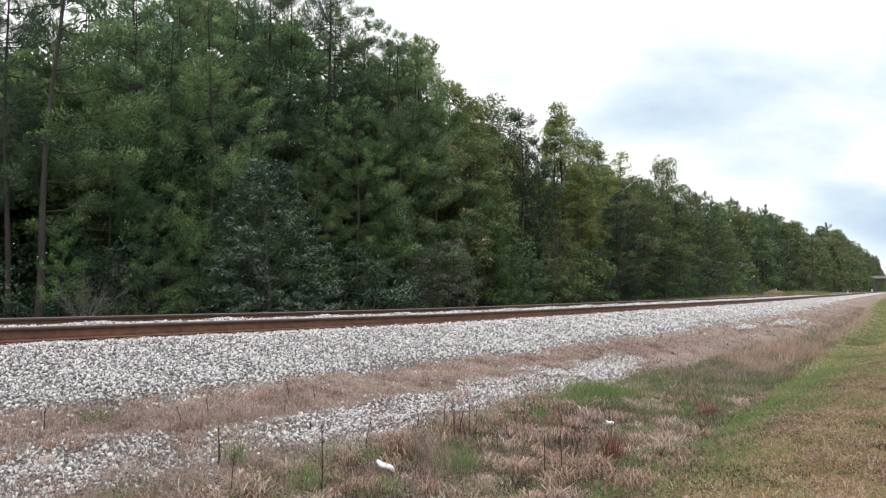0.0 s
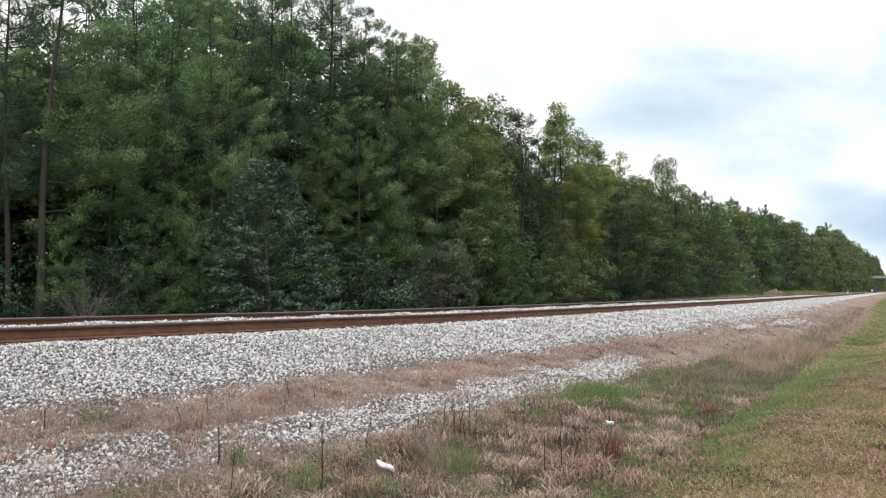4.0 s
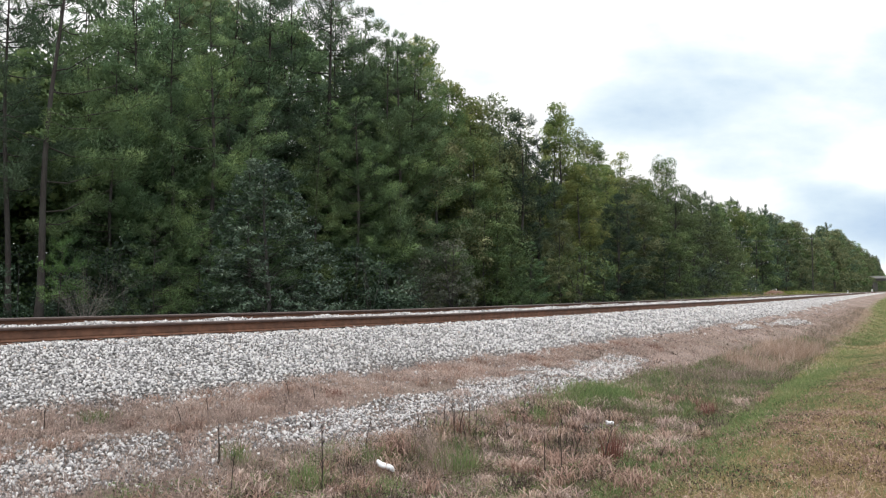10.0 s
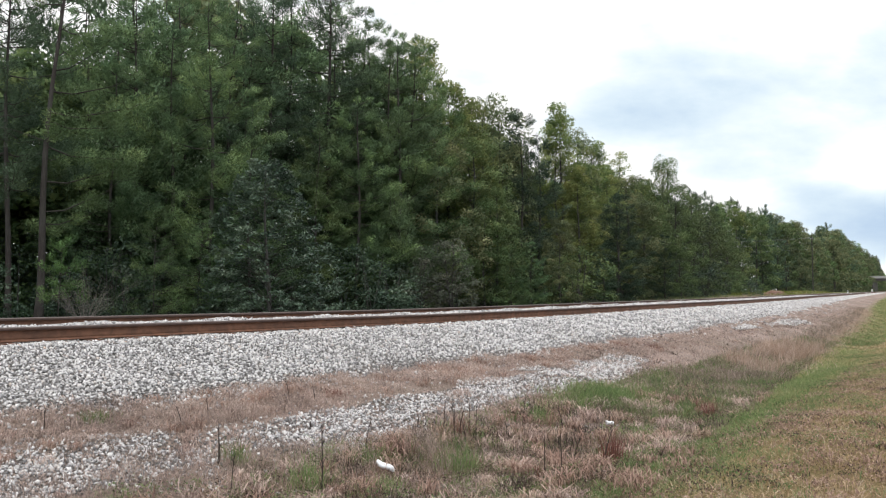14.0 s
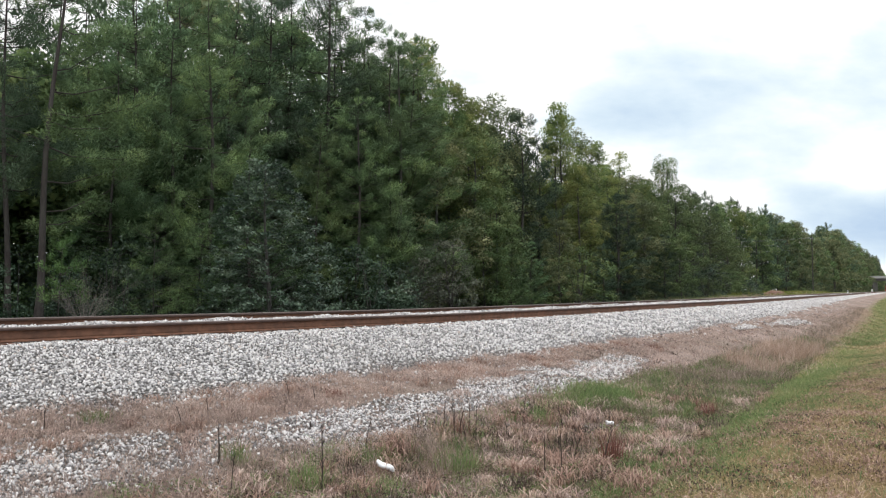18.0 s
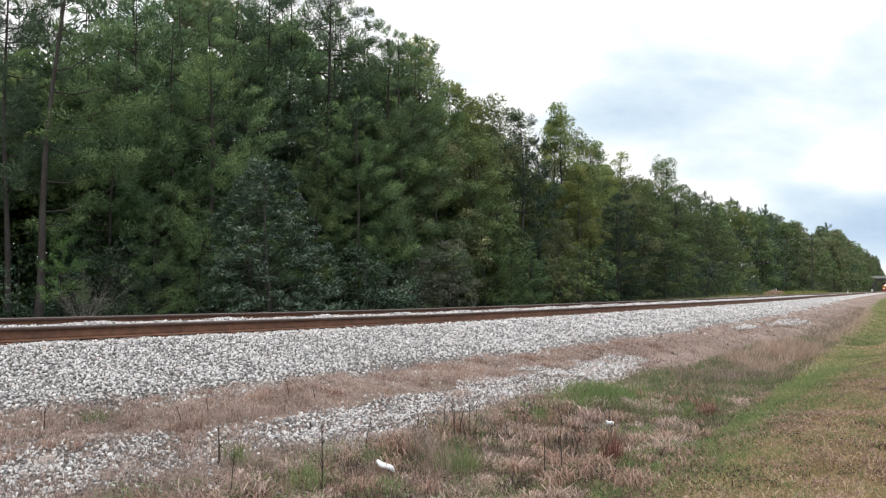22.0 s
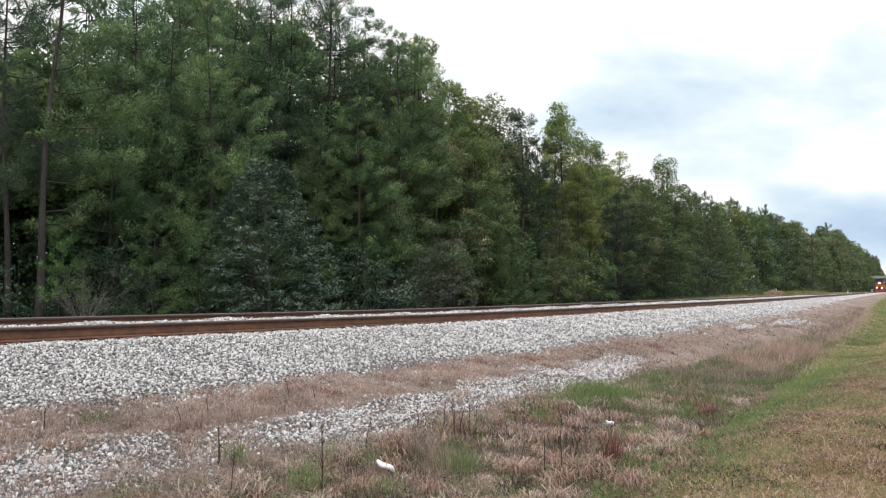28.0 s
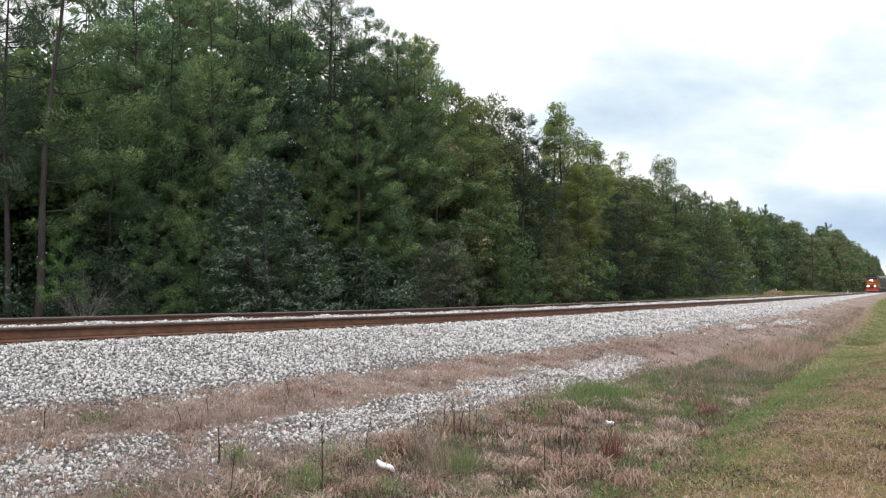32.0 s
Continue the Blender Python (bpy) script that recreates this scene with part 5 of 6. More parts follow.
OCTA_F = np.array([(0, 1, 4), (1, 2, 4), (2, 3, 4), (3, 0, 4), (1, 0, 5), (2, 1, 5), (3, 2, 5), (0, 3, 5)])


def rand_turns(n):
    q = unit(rng.normal(size=(n, 4)))
    w, x, y, z = q.T
    return np.stack([1 - 2 * (y * y + z * z), 2 * (x * y - z * w), 2 * (x * z + y * w), 2 * (x * y + z * w), 1 - 2 * (x * x + z * z), 2 * (y * z - x * w),
                     2 * (x * z - y * w), 2 * (y * z + x * w), 1 - 2 * (x * x + y * y)], -1).reshape(n, 3, 3)


def stones(name, s, u, z, size, label, mat=M_STONE):
    n = len(s)
    x, y = place(s, u)
    shape = OCTA[None] * rng.uniform(0.42, 1.12, (n, 1, 3)) * rng.uniform(0.7, 1.15, (n, 6, 1)) + rng.normal(size=(n, 6, 3)) * 0.26
    v = np.einsum("nij,nkj->nki", rand_turns(n), shape) * size[:, None, None] + np.stack([x, y, z], 1)[:, None, :]
    f = (OCTA_F[None] + np.arange(n)[:, None, None] * 6).reshape(-1, 3)
    return tagged(new(name, mesh_of(name, v.reshape(-1, 3), f, [mat])), label, "stones", "", "stuff")


# laid side by side row after row, each a little out of place
rows_s, rows_u, rows_d = [], [], []
q = -2.6
while q < 74:
    d = min(0.039 * (1 + max(0.0, q) / 24), 0.072)
    uu = np.arange(-1.42, 2.75, d)
    rows_s.append(q + rng.uniform(-0.5, 0.5, len(uu)) * d)
    rows_u.append(uu + rng.uniform(-0.5, 0.5, len(uu)) * d)
    rows_d.append(np.full(len(uu), d))
    q += d * 0.94
s, u, d = np.concatenate(rows_s), np.concatenate(rows_u), np.concatenate(rows_d)
ok = (np.abs(u) > 0.08) & (rng.random(len(s)) < np.interp(u - 0.6 * wobble(s) - ballast_edge(s), (-0.4, 0.3), (1.0, 0.025)) * np.interp(s, (45, 74), (1, 0.1)))
s, u, d = s[ok], u[ok], d[ok]
dip = np.interp(np.abs(u), (0.08, 0.34), (-0.055, 0.0))
stones("ballast_stones", s, u, np.maximum(ballast_z(s, u) + dip, ground_z(s, u)) + 0.004 + d * rng.uniform(-0.12, 0.22, len(s)), d * rng.uniform(0.40, 0.66, len(s)), "pale grey crushed ballast stones")
s = -2.4 + 18 * rng.random(9000) ** 1.5
u = rng.uniform(0.1, 2.5, 9000)
ok = rng.random(9000) < np.interp(u - 0.6 * wobble(s) - ballast_edge(s), (-0.4, 0.25), (1.0, 0.0))
s, u = s[ok], u[ok]
stones("ballast_stones", s, u, np.maximum(ballast_z(s, u), ground_z(s, u)) + 0.010 + np.interp(u, (0.08, 0.34), (-0.055, 0)), rng.uniform(0.008, 0.017, len(s)), "small grey ballast stones between the larger ones")
# stones stained by rust along the rail
s = -5 + 34 * rng.random(6000) ** 1.5
u = 0.09 + rng.gamma(1.5, 0.08, 6000)
stones("rusty_stones", s, u, ballast_z(s, u) + np.interp(u, (0.08, 0.34), (-0.04, 0.006)), rng.uniform(0.011, 0.024, len(s)), "rust stained ballast stones along the rail", M_STONE_RUST)
# spilled stones lower down, in patches: middle s and u, half length and width, count
for s0, u0, ds, du, k in SPILLS:
    k = int(k * 0.9)
    r, a = rng.random(k) ** 0.55 * 1.12, rng.uniform(0, 2 * np.pi, k)
    wav = 1 + 0.22 * np.sin(3 * a + s0) + 0.15 * np.sin(7 * a)
    s, u = s0 + ds * r * wav * np.cos(a), u0 + du * r * wav * np.sin(a)
    thin = 0.72 + 0.42 * np.sin(s * 4.1 + u * 5.0) * np.sin(u * 9.0 - s * 2.3 + s0)
    ok = rng.random(k) < (thin if s0 < 1 else 1.0)
    s, u = s[ok], u[ok]
    size = (0.0095 + 0.015 * rng.random(len(s)) ** 1.6) * (1 if s0 < 8 else 1.2 if s0 < 20 else 1.5)
    stones("spilled_stones", s, u, ground_z(s, u) + (0.004 if s0 < 20 else 0.035), size, "pale ballast stones spilled in a patch below the weeds")
    # dark chips put the shade of the gaps into colour
    s, u = s0 + ds * np.sqrt(rng.random(k)) * np.cos(rng.uniform(0, 6.3, k)), u0 + du * rng.uniform(-0.85, 0.85, k)
    stones("spilled_stones", s, u, ground_z(s, u) - 0.004, rng.uniform(0.008, 0.018, k), "small stones coloured dark as shade between the spilled ones", M_STONE_CHIP)
s = rng.uniform(-2, 12, 1300)
u = rng.uniform(2.2, 6.0, 1300)
stones("stray_stones", s, u, ground_z(s, u) + 0.006, rng.uniform(0.01, 0.028, len(s)), "single pale stones strewn among the weeds")


# the nearest spilled stones, one by one
SHAPES = []
for k in range(7):
    v = OCTA * rng.uniform(0.6, 1.05, (1, 3)) * rng.uniform(0.75, 1.1, (6, 1)) + rng.normal(size=(6, 3)) * 0.2
    f = OCTA_F
    SHAPES.append(mesh_of("stone", v, f, [M_STONE_PIECE]))
s, u = patchy(290, -1.7, 3.4, 3.2, 4.2, 0.8, 0.3, 1.9, 1.0)
for k in range(len(s)):
    st = part("stone", SHAPES[k % 7], None, ballast)
    g = on_ground(s[k], u[k])
    r = rng.uniform(0.011, 0.024)
    st.matrix_basis = Matrix.Translation(g + Vector((0, 0, r * 0.35))) @ Euler(rng.uniform(0, 6.28, 3)).to_matrix().to_4x4() @ Matrix.Diagonal((r, r, r * 0.85, 1))


# ---------------------------------------------------------------- overpass
S_BRIDGE = 515.0


def frame_at(s, u, z):
    """A pose with x across the track towards the observer's side and y along it, away."""
    x, y = place(s, u)
    return Matrix.Translation((float(x), float(y), z)) @ Matrix.Rotation(-bearing(s), 4, "Z")


# the piers' shade under the deck is put into this dark concrete
M_PIER = paint("shade_dark_pier_concrete", (0.14, 0.135, 0.125), 0.9, 0, 0.2, 1.2, (0.10, 0.095, 0.085), 0.6)


def overpass():
    root = new("road_overpass")
    root.matrix_basis = frame_at(S_BRIDGE, 0, EYE_Z)
    bm = bmesh.new()
    box(bm, (-75, 0, 7.3), (110, 10, 7.75))
    part("deck", bm, M_CONCRETE, root)
    for y in (0.1, 9.6):
        bm = bmesh.new()
        extrude_profile(bm, [(y, 7.754), (y + 0.34, 7.754), (y + 0.26, 8.1), (y + 0.24, 8.75), (y + 0.08, 8.75), (y + 0.06, 8.1)], -75, 110)
        part("parapet", bm, M_CONCRETE, root, "pale concrete parapet")
    for i in range(5):
        y = 0.7 + i * 2.15
        bm = bmesh.new()
        extrude_profile(bm, [(y - 0.25, 5.9), (y + 0.25, 5.9), (y + 0.25, 6.05), (y + 0.06, 6.1), (y + 0.06, 7.15), (y + 0.3, 7.2), (y + 0.3, 7.296), (y - 0.3, 7.296), (y - 0.3, 7.2), (y - 0.06, 7.15), (y - 0.06, 6.1), (y - 0.25, 6.05)], -75, 110)
        part("girder", bm, M_GIRDER, root, "dark weathered girder")
    for u in (-28.0, -7.8, 11.5, 30.0, 49.0):
        bm = bmesh.new()
        box(bm, (u - 0.8, 0.3, 5.0), (u + 0.8, 9.7, 5.896), 0.05)
        part("pier_cap", bm, M_PIER, root)
        if u == -7.8:
            # wall added to darken the opening under the deck
            bm = bmesh.new()
            box(bm, (u - 0.75, 1.9, -2.2), (u + 2.3, 9.2, 4.996), 0.05)
            part("pier_wall", bm, M_PIER, root, "dark pier wall added for the shade under the bridge")
        for y in (1.2, 5.0, 8.8) if u != -7.8 else (1.2,):
            bm = bmesh.new()
            cylinder(bm, (u, y, -2.2), (u, y, 5.0), 0.62, None, 16)
            part("pier_column", bm, M_PIER, root)
    return tagged(root, "concrete road bridge crossing over the railway", "bridge")


overpass()


def delivery_van():
    root = new("delivery_van")
    M_TYRE = paint("tyre_rubber", (0.03, 0.03, 0.03), 0.9)
    M_GLASS = paint("dark_glass", (0.03, 0.035, 0.04), 0.1)
    bm = bmesh.new()
    box(bm, (-1.0, -1.0, 0.55), (4.4, 1.0, 3.1), 0.06)
    part("cargo_box", bm, M_WHITE, root)
    bm = bmesh.new()
    extrude_profile(bm, [(-0.95, 0.45), (0.95, 0.45), (0.95, 2.2), (-0.95, 2.2)], -2.2, -1.06)
    part("cab", bm, M_WHITE, root)
    bm = bmesh.new()
    box(bm, (-3.0, -0.9, 0.45), (-2.204, 0.9, 1.25), 0.08)
    part("bonnet", bm, M_WHITE, root)
    bm = bmesh.new()
    box(bm, (-2.24, -0.85, 1.35), (-2.204, 0.85, 2.05), 0.01)
    part("windscreen", bm, M_GLASS, root)
    for x in (-2.3, 3.0):
        for y in (-0.85, 0.85):
            bm = bmesh.new()
            cylinder(bm, (x, y - 0.13, 0.4), (x, y + 0.13, 0.4), 0.4, None, 16)
            part("wheel", bm, M_TYRE, root)
    return tagged(root, "white delivery van driving over the bridge", "van")


VAN = delivery_van()


def van_pose(t):
    return frame_at(S_BRIDGE, -4.1 - 10.5 * (t - 6.7), EYE_Z + 7.754) @ pose(0, 3.2, 0)


# ---------------------------------------------------------------- poles and posts
def utility_pole(s, u, height):
    root = new("utility_pole")
    root.matrix_basis = Matrix.Translation(on_ground(s, u)) @ Matrix.Rotation(radians(55), 4, "Z")
    bm = bmesh.new()
    cylinder(bm, (0, 0, -0.3), (0, 0, height), 0.105, 0.07, 12)
    part("pole", bm, M_POLE, root)
    bm = bmesh.new()
    box(bm, (-1.2, -0.14, height - 0.9), (1.2, -0.02, height - 0.76), 0.01)
    arm = part("crossarm", bm, M_POLE, root)
    for x in (-1.05, -0.4, 0.4, 1.05):
        bm = bmesh.new()
        cylinder(bm, (x, -0.08, height - 0.76), (x, -0.08, height - 0.56), 0.05, 0.03, 8)
        part("insulator", bm, M_GIRDER, arm)
    return tagged(root, "dark wooden utility pole between track and woods", "pole", "utility poles")


def wire(a, b, sag):
    g = Gather()
    t = np.linspace(0, 1, 14)
    a, b = np.array(a), np.array(b)
    g.add(*tube_arrays(a + (b - a) * t[:, None] - np.array([0, 0, 4 * sag]) * (t * (1 - t))[:, None], np.full(14, 0.010), 5))
    return tagged(new("overhead_wire", g.mesh("overhead_wire", M_WIRE)), "thin overhead wire strung before the woods", "wire", "overhead wires")


pole_a = utility_pole(145, -7.2, 10.4)
pole_b = utility_pole(160, -52, 11.0)
bpy.context.view_layer.update()
for x, dz in ((-1.05, -0.56), (1.05, -0.56), (0.0, -1.5), (0.0, -2.6)):
    ends = []
    for p, hgt in ((pole_a, 10.4), (pole_b, 11.0)):
        ends.append(tuple(p.matrix_basis @ Vector((x, -0.08 if dz > -1 else -0.16, hgt + dz + 0.02))))
    wire(ends[0], ends[1], 0.35)


def marker_post(s, u, w, h, label):
    root = new("marker_post")
    root.matrix_basis = frame_at(s, u, on_ground(s, u).z)
    bm = bmesh.new()
    box(bm, (-w / 2, -0.06, -0.2), (w / 2, 0.06, h), 0.03)
    part("post", bm, M_WHITE, root)
    bm = bmesh.new()
    box(bm, (-w * 0.3, -0.066, h * 0.72), (w * 0.3, -0.062, h * 0.82))
    part("plate", bm, M_GIRDER, root)
    return tagged(root, label, "post", "posts beside the track")


marker_post(180, -3.6, 0.24, 0.8, "short white painted post beside the track")
marker_post(353, -3.8, 0.6, 1.3, "pale equipment cabinet beside the track")


# ---------------------------------------------------------------- small things by the ditch
def foam_litter(s, u, size, turn, lift):
    bm = bmesh.new()
    bmesh.ops.create_icosphere(bm, subdivisions=2, radius=1)
    r = random.Random(int(s * 100))
    for v in bm.verts:
        c = v.co
        v.co = Vector((c.x * size[0] * (1 + 0.15 * math.sin(c.y * 4 + s)), c.y * size[1], c.z * size[2] * (0.8 + 0.4 * r.random()) + 0.02 * math.sin(c.x * 3)))
    for f in bm.faces:
        f.smooth = True
    ob = part("foam_scrap", bm, M_LITTER)
    ob.matrix_basis = Matrix.Translation(on_ground(s, u) + Vector((0, 0, lift))) @ pose(0, 0, 0, 4, 36, turn)
    return tagged(ob, "torn scrap of white foam litter among the weeds", "litter", "white litter in the ditch")


foam_litter(1.43, 5.10, (0.10, 0.042, 0.030), -8, 0.11)
foam_litter(5.47, 5.53, (0.062, 0.04, 0.028), 10, 0.10)


def stalk(s, u, height, radius, lean, twigs, mat, label):
    g = Gather()
    r = np.random.default_rng(int(abs(s * 1000 + u * 77)))
    t = np.linspace(0, 1, 6)
    p = np.stack([lean * height * t ** 2, 0.02 * np.sin(t * 5), height * t], 1)
    g.add(*tube_arrays(p, radius * (1 - 0.6 * t), 6))
    for k in range(twigs):
        q = r.uniform(0.3, 0.98)
        o = np.array([np.interp(q, t, p[:, j]) for j in range(3)])
        az = r.uniform(0, 6.28)
        L = height * r.uniform(0.04, 0.14)
        e = o + np.array([math.cos(az) * L * 0.6, math.sin(az) * L * 0.6, L])
        g.add(*tube_arrays(np.stack([o, (o + e) / 2, e]), [radius * 0.5, radius * 0.4, radius * 0.25], 4))
    root = new("weed_stalk", g.mesh("weed_stalk", mat))
    root.matrix_basis = Matrix.Translation(on_ground(s, u) - Vector((0, 0, 0.02)))
    return tagged(root, label, "weed", "dead stalks in the ditch")


stalk(0.29, 4.03, 0.34, 0.011, 0.02, 4, M_STALK, "dark dead weed stalk among the stones")
stalk(0.61, 5.08, 0.62, 0.009, 0.0, 10, M_STALK, "tall dark dead weed stalk in the ditch")
stalk(1.76, 3.68, 0.10, 0.016, 0.05, 1, M_STALK, "short dark stub among the stones")
for ws, wu, wh in ((3.1, 4.75, 0.42), (3.3, 4.85, 0.5), (2.9, 5.0, 0.4), (4.6, 5.3, 0.35), (2.4, 6.3, 0.45), (2.6, 6.5, 0.4), (1.9, 4.4, 0.3), (0.0, 4.6, 0.35), (0.9, 3.0, 0.2), (2.3, 2.7, 0.22), (3.0, 4.6, 0.46), (3.2, 4.62, 0.42), (3.45, 4.66, 0.40), (2.95, 4.8, 0.5), (3.6, 5.1, 0.34), (4.1, 6.1, 0.3), (2.45, 6.9, 0.42), (2.2, 6.6, 0.36), (5.3, 5.6, 0.3), (4.8, 4.6, 0.3), (2.5, 2.95, 0.2), (-0.7, 2.7, 0.24), (0.5, 3.1, 0.2)):
    stalk(ws, wu, wh, 0.006, rng.uniform(-0.2, 0.2), 8, M_STALK, "thin dark weed stalk with short twigs")


def dirt_mound(s, u, size, mat, label):
    bm = bmesh.new()
    bmesh.ops.create_icosphere(bm, subdivisions=4, radius=1)
    for v in bm.verts:
        k = 1 + 0.3 * noise.noise(v.co * 2.5) + 0.12 * noise.noise(v.co * 7)
        v.co = Vector((v.co.x * size[0] * k, v.co.y * size[1] * k, v.co.z * size[2] * k))
    for f in bm.faces:
        f.smooth = True
    ob = part("dirt_mound", bm, mat)
    ob.matrix_basis = Matrix.Translation(on_ground(s, u)) @ Matrix.Rotation(-bearing(s), 4, "Z")
    return tagged(ob, label, "mound")


dirt_mound(95.5, -7.0, (1.3, 2.6, 0.6), M_DIRT, "low mound of reddish clay beside the track")


def bare_shrub(s, u, height):
    g = Gather()
    r = np.random.default_rng(31)
    for k in range(34):
        az, tilt = r.uniform(0, 6.28), r.uniform(0.1, 0.85)
        L = height * r.uniform(0.5, 1.1)
        t = np.linspace(0, 1, 5)
        d = np.array([math.cos(az) * tilt, math.sin(az) * tilt, 1])
        p = d * (L * t)[:, None] + np.array([0, 0, -0.2]) * (L * tilt * t ** 2)[:, None]
        g.add(*tube_arrays(p, np.linspace(0.008, 0.002, 5), 4))
        for j in range(6):
            q = r.uniform(0.3, 0.95)
            o = np.array([np.interp(q, t, p[:, i]) for i in range(3)])
            e = o + (d + r.normal(size=3) * 0.6) * L * 0.22
            g.add(*tube_arrays(np.stack([o, (o + e) / 2 + r.normal(size=3) * 0.02, e]), [0.004, 0.0035, 0.002], 3))
    ob = new("bare_shrub", g.mesh("bare_shrub", M_TWIG))
    ob.matrix_basis = Matrix.Translation(on_ground(s, u))
    return tagged(ob, "leafless grey twiggy shrub at the wood's edge", "shrub")


bare_shrub(8.5, -14.0, 2.0)
bare_shrub(118.0, -17.0, 4.5)
bare_shrub(126.0, -18.5, 5.0)


# ---------------------------------------------------------------- train
M_RED_PAINT = paint("red_engine_paint", (0.30, 0.028, 0.022), 0.5, 0, 0.08, 3)
M_ORANGE = paint("yellow_orange_engine_paint", (0.26, 0.125, 0.03), 0.5, 0, 0.08, 3)
M_BLACKISH = paint("dark_engine_paint", (0.035, 0.035, 0.04), 0.55, 0, 0.2, 3)
M_YELLOW = paint("yellow_stripe_paint", (0.45, 0.32, 0.05), 0.5, 0, 0.06, 3)
M_STEEL = paint("wheel_steel", (0.10, 0.09, 0.085), 0.5, 0.6)
M_HOPPER = paint("grey_wagon_paint", (0.10, 0.10, 0.105), 0.7, 0, 0.2, 1.2, (0.10, 0.075, 0.06), 0.5)
M_PANE = paint("cab_glass", (0.02, 0.025, 0.03), 0.08)


def lamp_material(name, col, strength):
    def build(nt, p):
        p.inputs["Base Color"].default_value = (0.8, 0.8, 0.75, 1)
        p.inputs["Emission Color"].default_value = (*col, 1)
        p.inputs["Emission Strength"].default_value = strength
    return material(name, build, 0.2)


M_LAMP = lamp_material("headlight_glow", (1.0, 0.80, 0.58), 9.0)


def wheelset(bm_parent, x_half, y, r):
    for sx in (-1, 1):
        bm = bmesh.new()
        cylinder(bm, (sx * 0.72, y, r), (sx * 0.85, y, r), r, None, 18)
        cylinder(bm, (sx * 0.68, y, r), (sx * 0.72, y, r), r + 0.03, None, 18)
        part("wheel", bm, M_STEEL, bm_parent)


def truck(parent, y, axles, spacing, r):
    bm = bmesh.new()
    half = spacing * (axles - 1) / 2 + 0.55
    for sx in (-1, 1):
        box(bm, (sx * 1.0 - 0.09, y - half, r - 0.1), (sx * 1.0 + 0.09, y + half, r + 0.28), 0.03)
    box(bm, (-0.9, y - 0.3, r), (0.9, y + 0.3, r + 0.3), 0.03)
    t = part("truck", bm, M_STEEL, parent, "dark steel wheel truck")
    for k in range(axles):
        wheelset(t, 0.75, y + (k - (axles - 1) / 2) * spacing, r)


def locomotive():
    """A road diesel engine, its nose at y = 0, running towards +y."""
    root = new("locomotive")
    bm = bmesh.new()
    box(bm, (-1.5, -21.6, 1.15), (1.5, -0.5, 1.55), 0.03)
    part("underframe", bm, M_BLACKISH, root)
    bm = bmesh.new()
    extrude_profile(bm, [(-0.75, 0.18), (-0.2, 0.25), (-0.42, 0.7), (-0.45, 1.15), (-0.8, 1.15)], -1.45, 1.45)
    # red on the plow paints the reddish glow around the ditch lights
    part("snowplow", bm, M_RED_PAINT, root, "snowplow coloured red for the lamps' glow")
    bm = bmesh.new()
    extrude_profile(bm, [(-2.9, 1.554), (-1.05, 1.554), (-1.0, 2.75), (-1.35, 3.05), (-2.9, 3.2)], -1.15, 1.15)
    part("nose", bm, M_RED_PAINT, root, "red nose")
    bm = bmesh.new()
    box(bm, (-1.154, -1.02, 2.15), (1.154, -0.985, 2.4))
    part("nose_stripe", bm, M_YELLOW, root, "yellow stripe")
    bm = bmesh.new()
    extrude_profile(bm, [(-5.4, 1.554), (-2.904, 1.554), (-2.904, 3.2), (-2.75, 3.3), (-2.95, 4.1), (-5.4, 4.1)], -1.5, 1.5)
    cab = part("cab", bm, M_ORANGE, root, "yellow orange cab front")
    bm = bmesh.new()
    extrude_profile(bm, [(-1.55, 4.104), (1.55, 4.104), (1.35, 4.6), (0.95, 4.8), (-0.95, 4.8), (-1.35, 4.6)], 0, 2.6)
    bmesh.ops.transform(bm, matrix=Matrix(((0, 1, 0, 0), (1, 0, 0, -5.4), (0, 0, 1, 0), (0, 0, 0, 1))), verts=bm.verts)
    bmesh.ops.recalc_face_normals(bm, faces=bm.faces)
    part("cab_roof", bm, M_BLACKISH, root, "dark cab roof")
    for x0, x1 in ((-1.35, -0.1), (0.1, 1.35)):
        bm = bmesh.new()
        extrude_profile(bm, [(-2.80, 3.42), (-2.765, 3.42), (-2.90, 3.98), (-2.935, 3.98)], x0, x1)
        part("windscreen", bm, M_PANE, cab)
    for sx in (-1, 1):
        bm = bmesh.new()
        box(bm, (sx * 1.505 - 0.01, -4.9, 3.2), (sx * 1.505 + 0.01, -3.3, 3.9))
        part("side_window", bm, M_PANE, cab)
    bm = bmesh.new()
    box(bm, (-0.5, -1.55, 3.0), (0.5, -1.2, 3.5), 0.04)
    hb = part("headlight_box", bm, M_BLACKISH, root)
    for sx in (-1, 1):
        bm = bmesh.new()
        cylinder(bm, (sx * 0.2, -1.2, 3.25), (sx * 0.2, -1.15, 3.25), 0.16, None, 16)
        part("headlight", bm, M_LAMP, hb, "bright lit headlight")
        bm = bmesh.new()
        box(bm, (sx * 0.82 - 0.36, -0.62, 1.2), (sx * 0.82 + 0.36, -0.44, 1.9), 0.04)
        # housing coloured red for the lamp's glow around it
        d = part("ditch_light_housing", bm, M_RED_PAINT, root)
        bm = bmesh.new()
        cylinder(bm, (sx * 0.82, -0.44, 1.55), (sx * 0.82, -0.39, 1.55), 0.21, None, 16)
        part("ditch_light", bm, M_LAMP, d, "bright lit ditch light")
    bm = bmesh.new()
    extrude_profile(bm, [(-0.95, 1.554), (0.95, 1.554), (0.95, 3.9), (0.7, 4.25), (-0.7, 4.25), (-0.95, 3.9)], 5.45, 17.5)
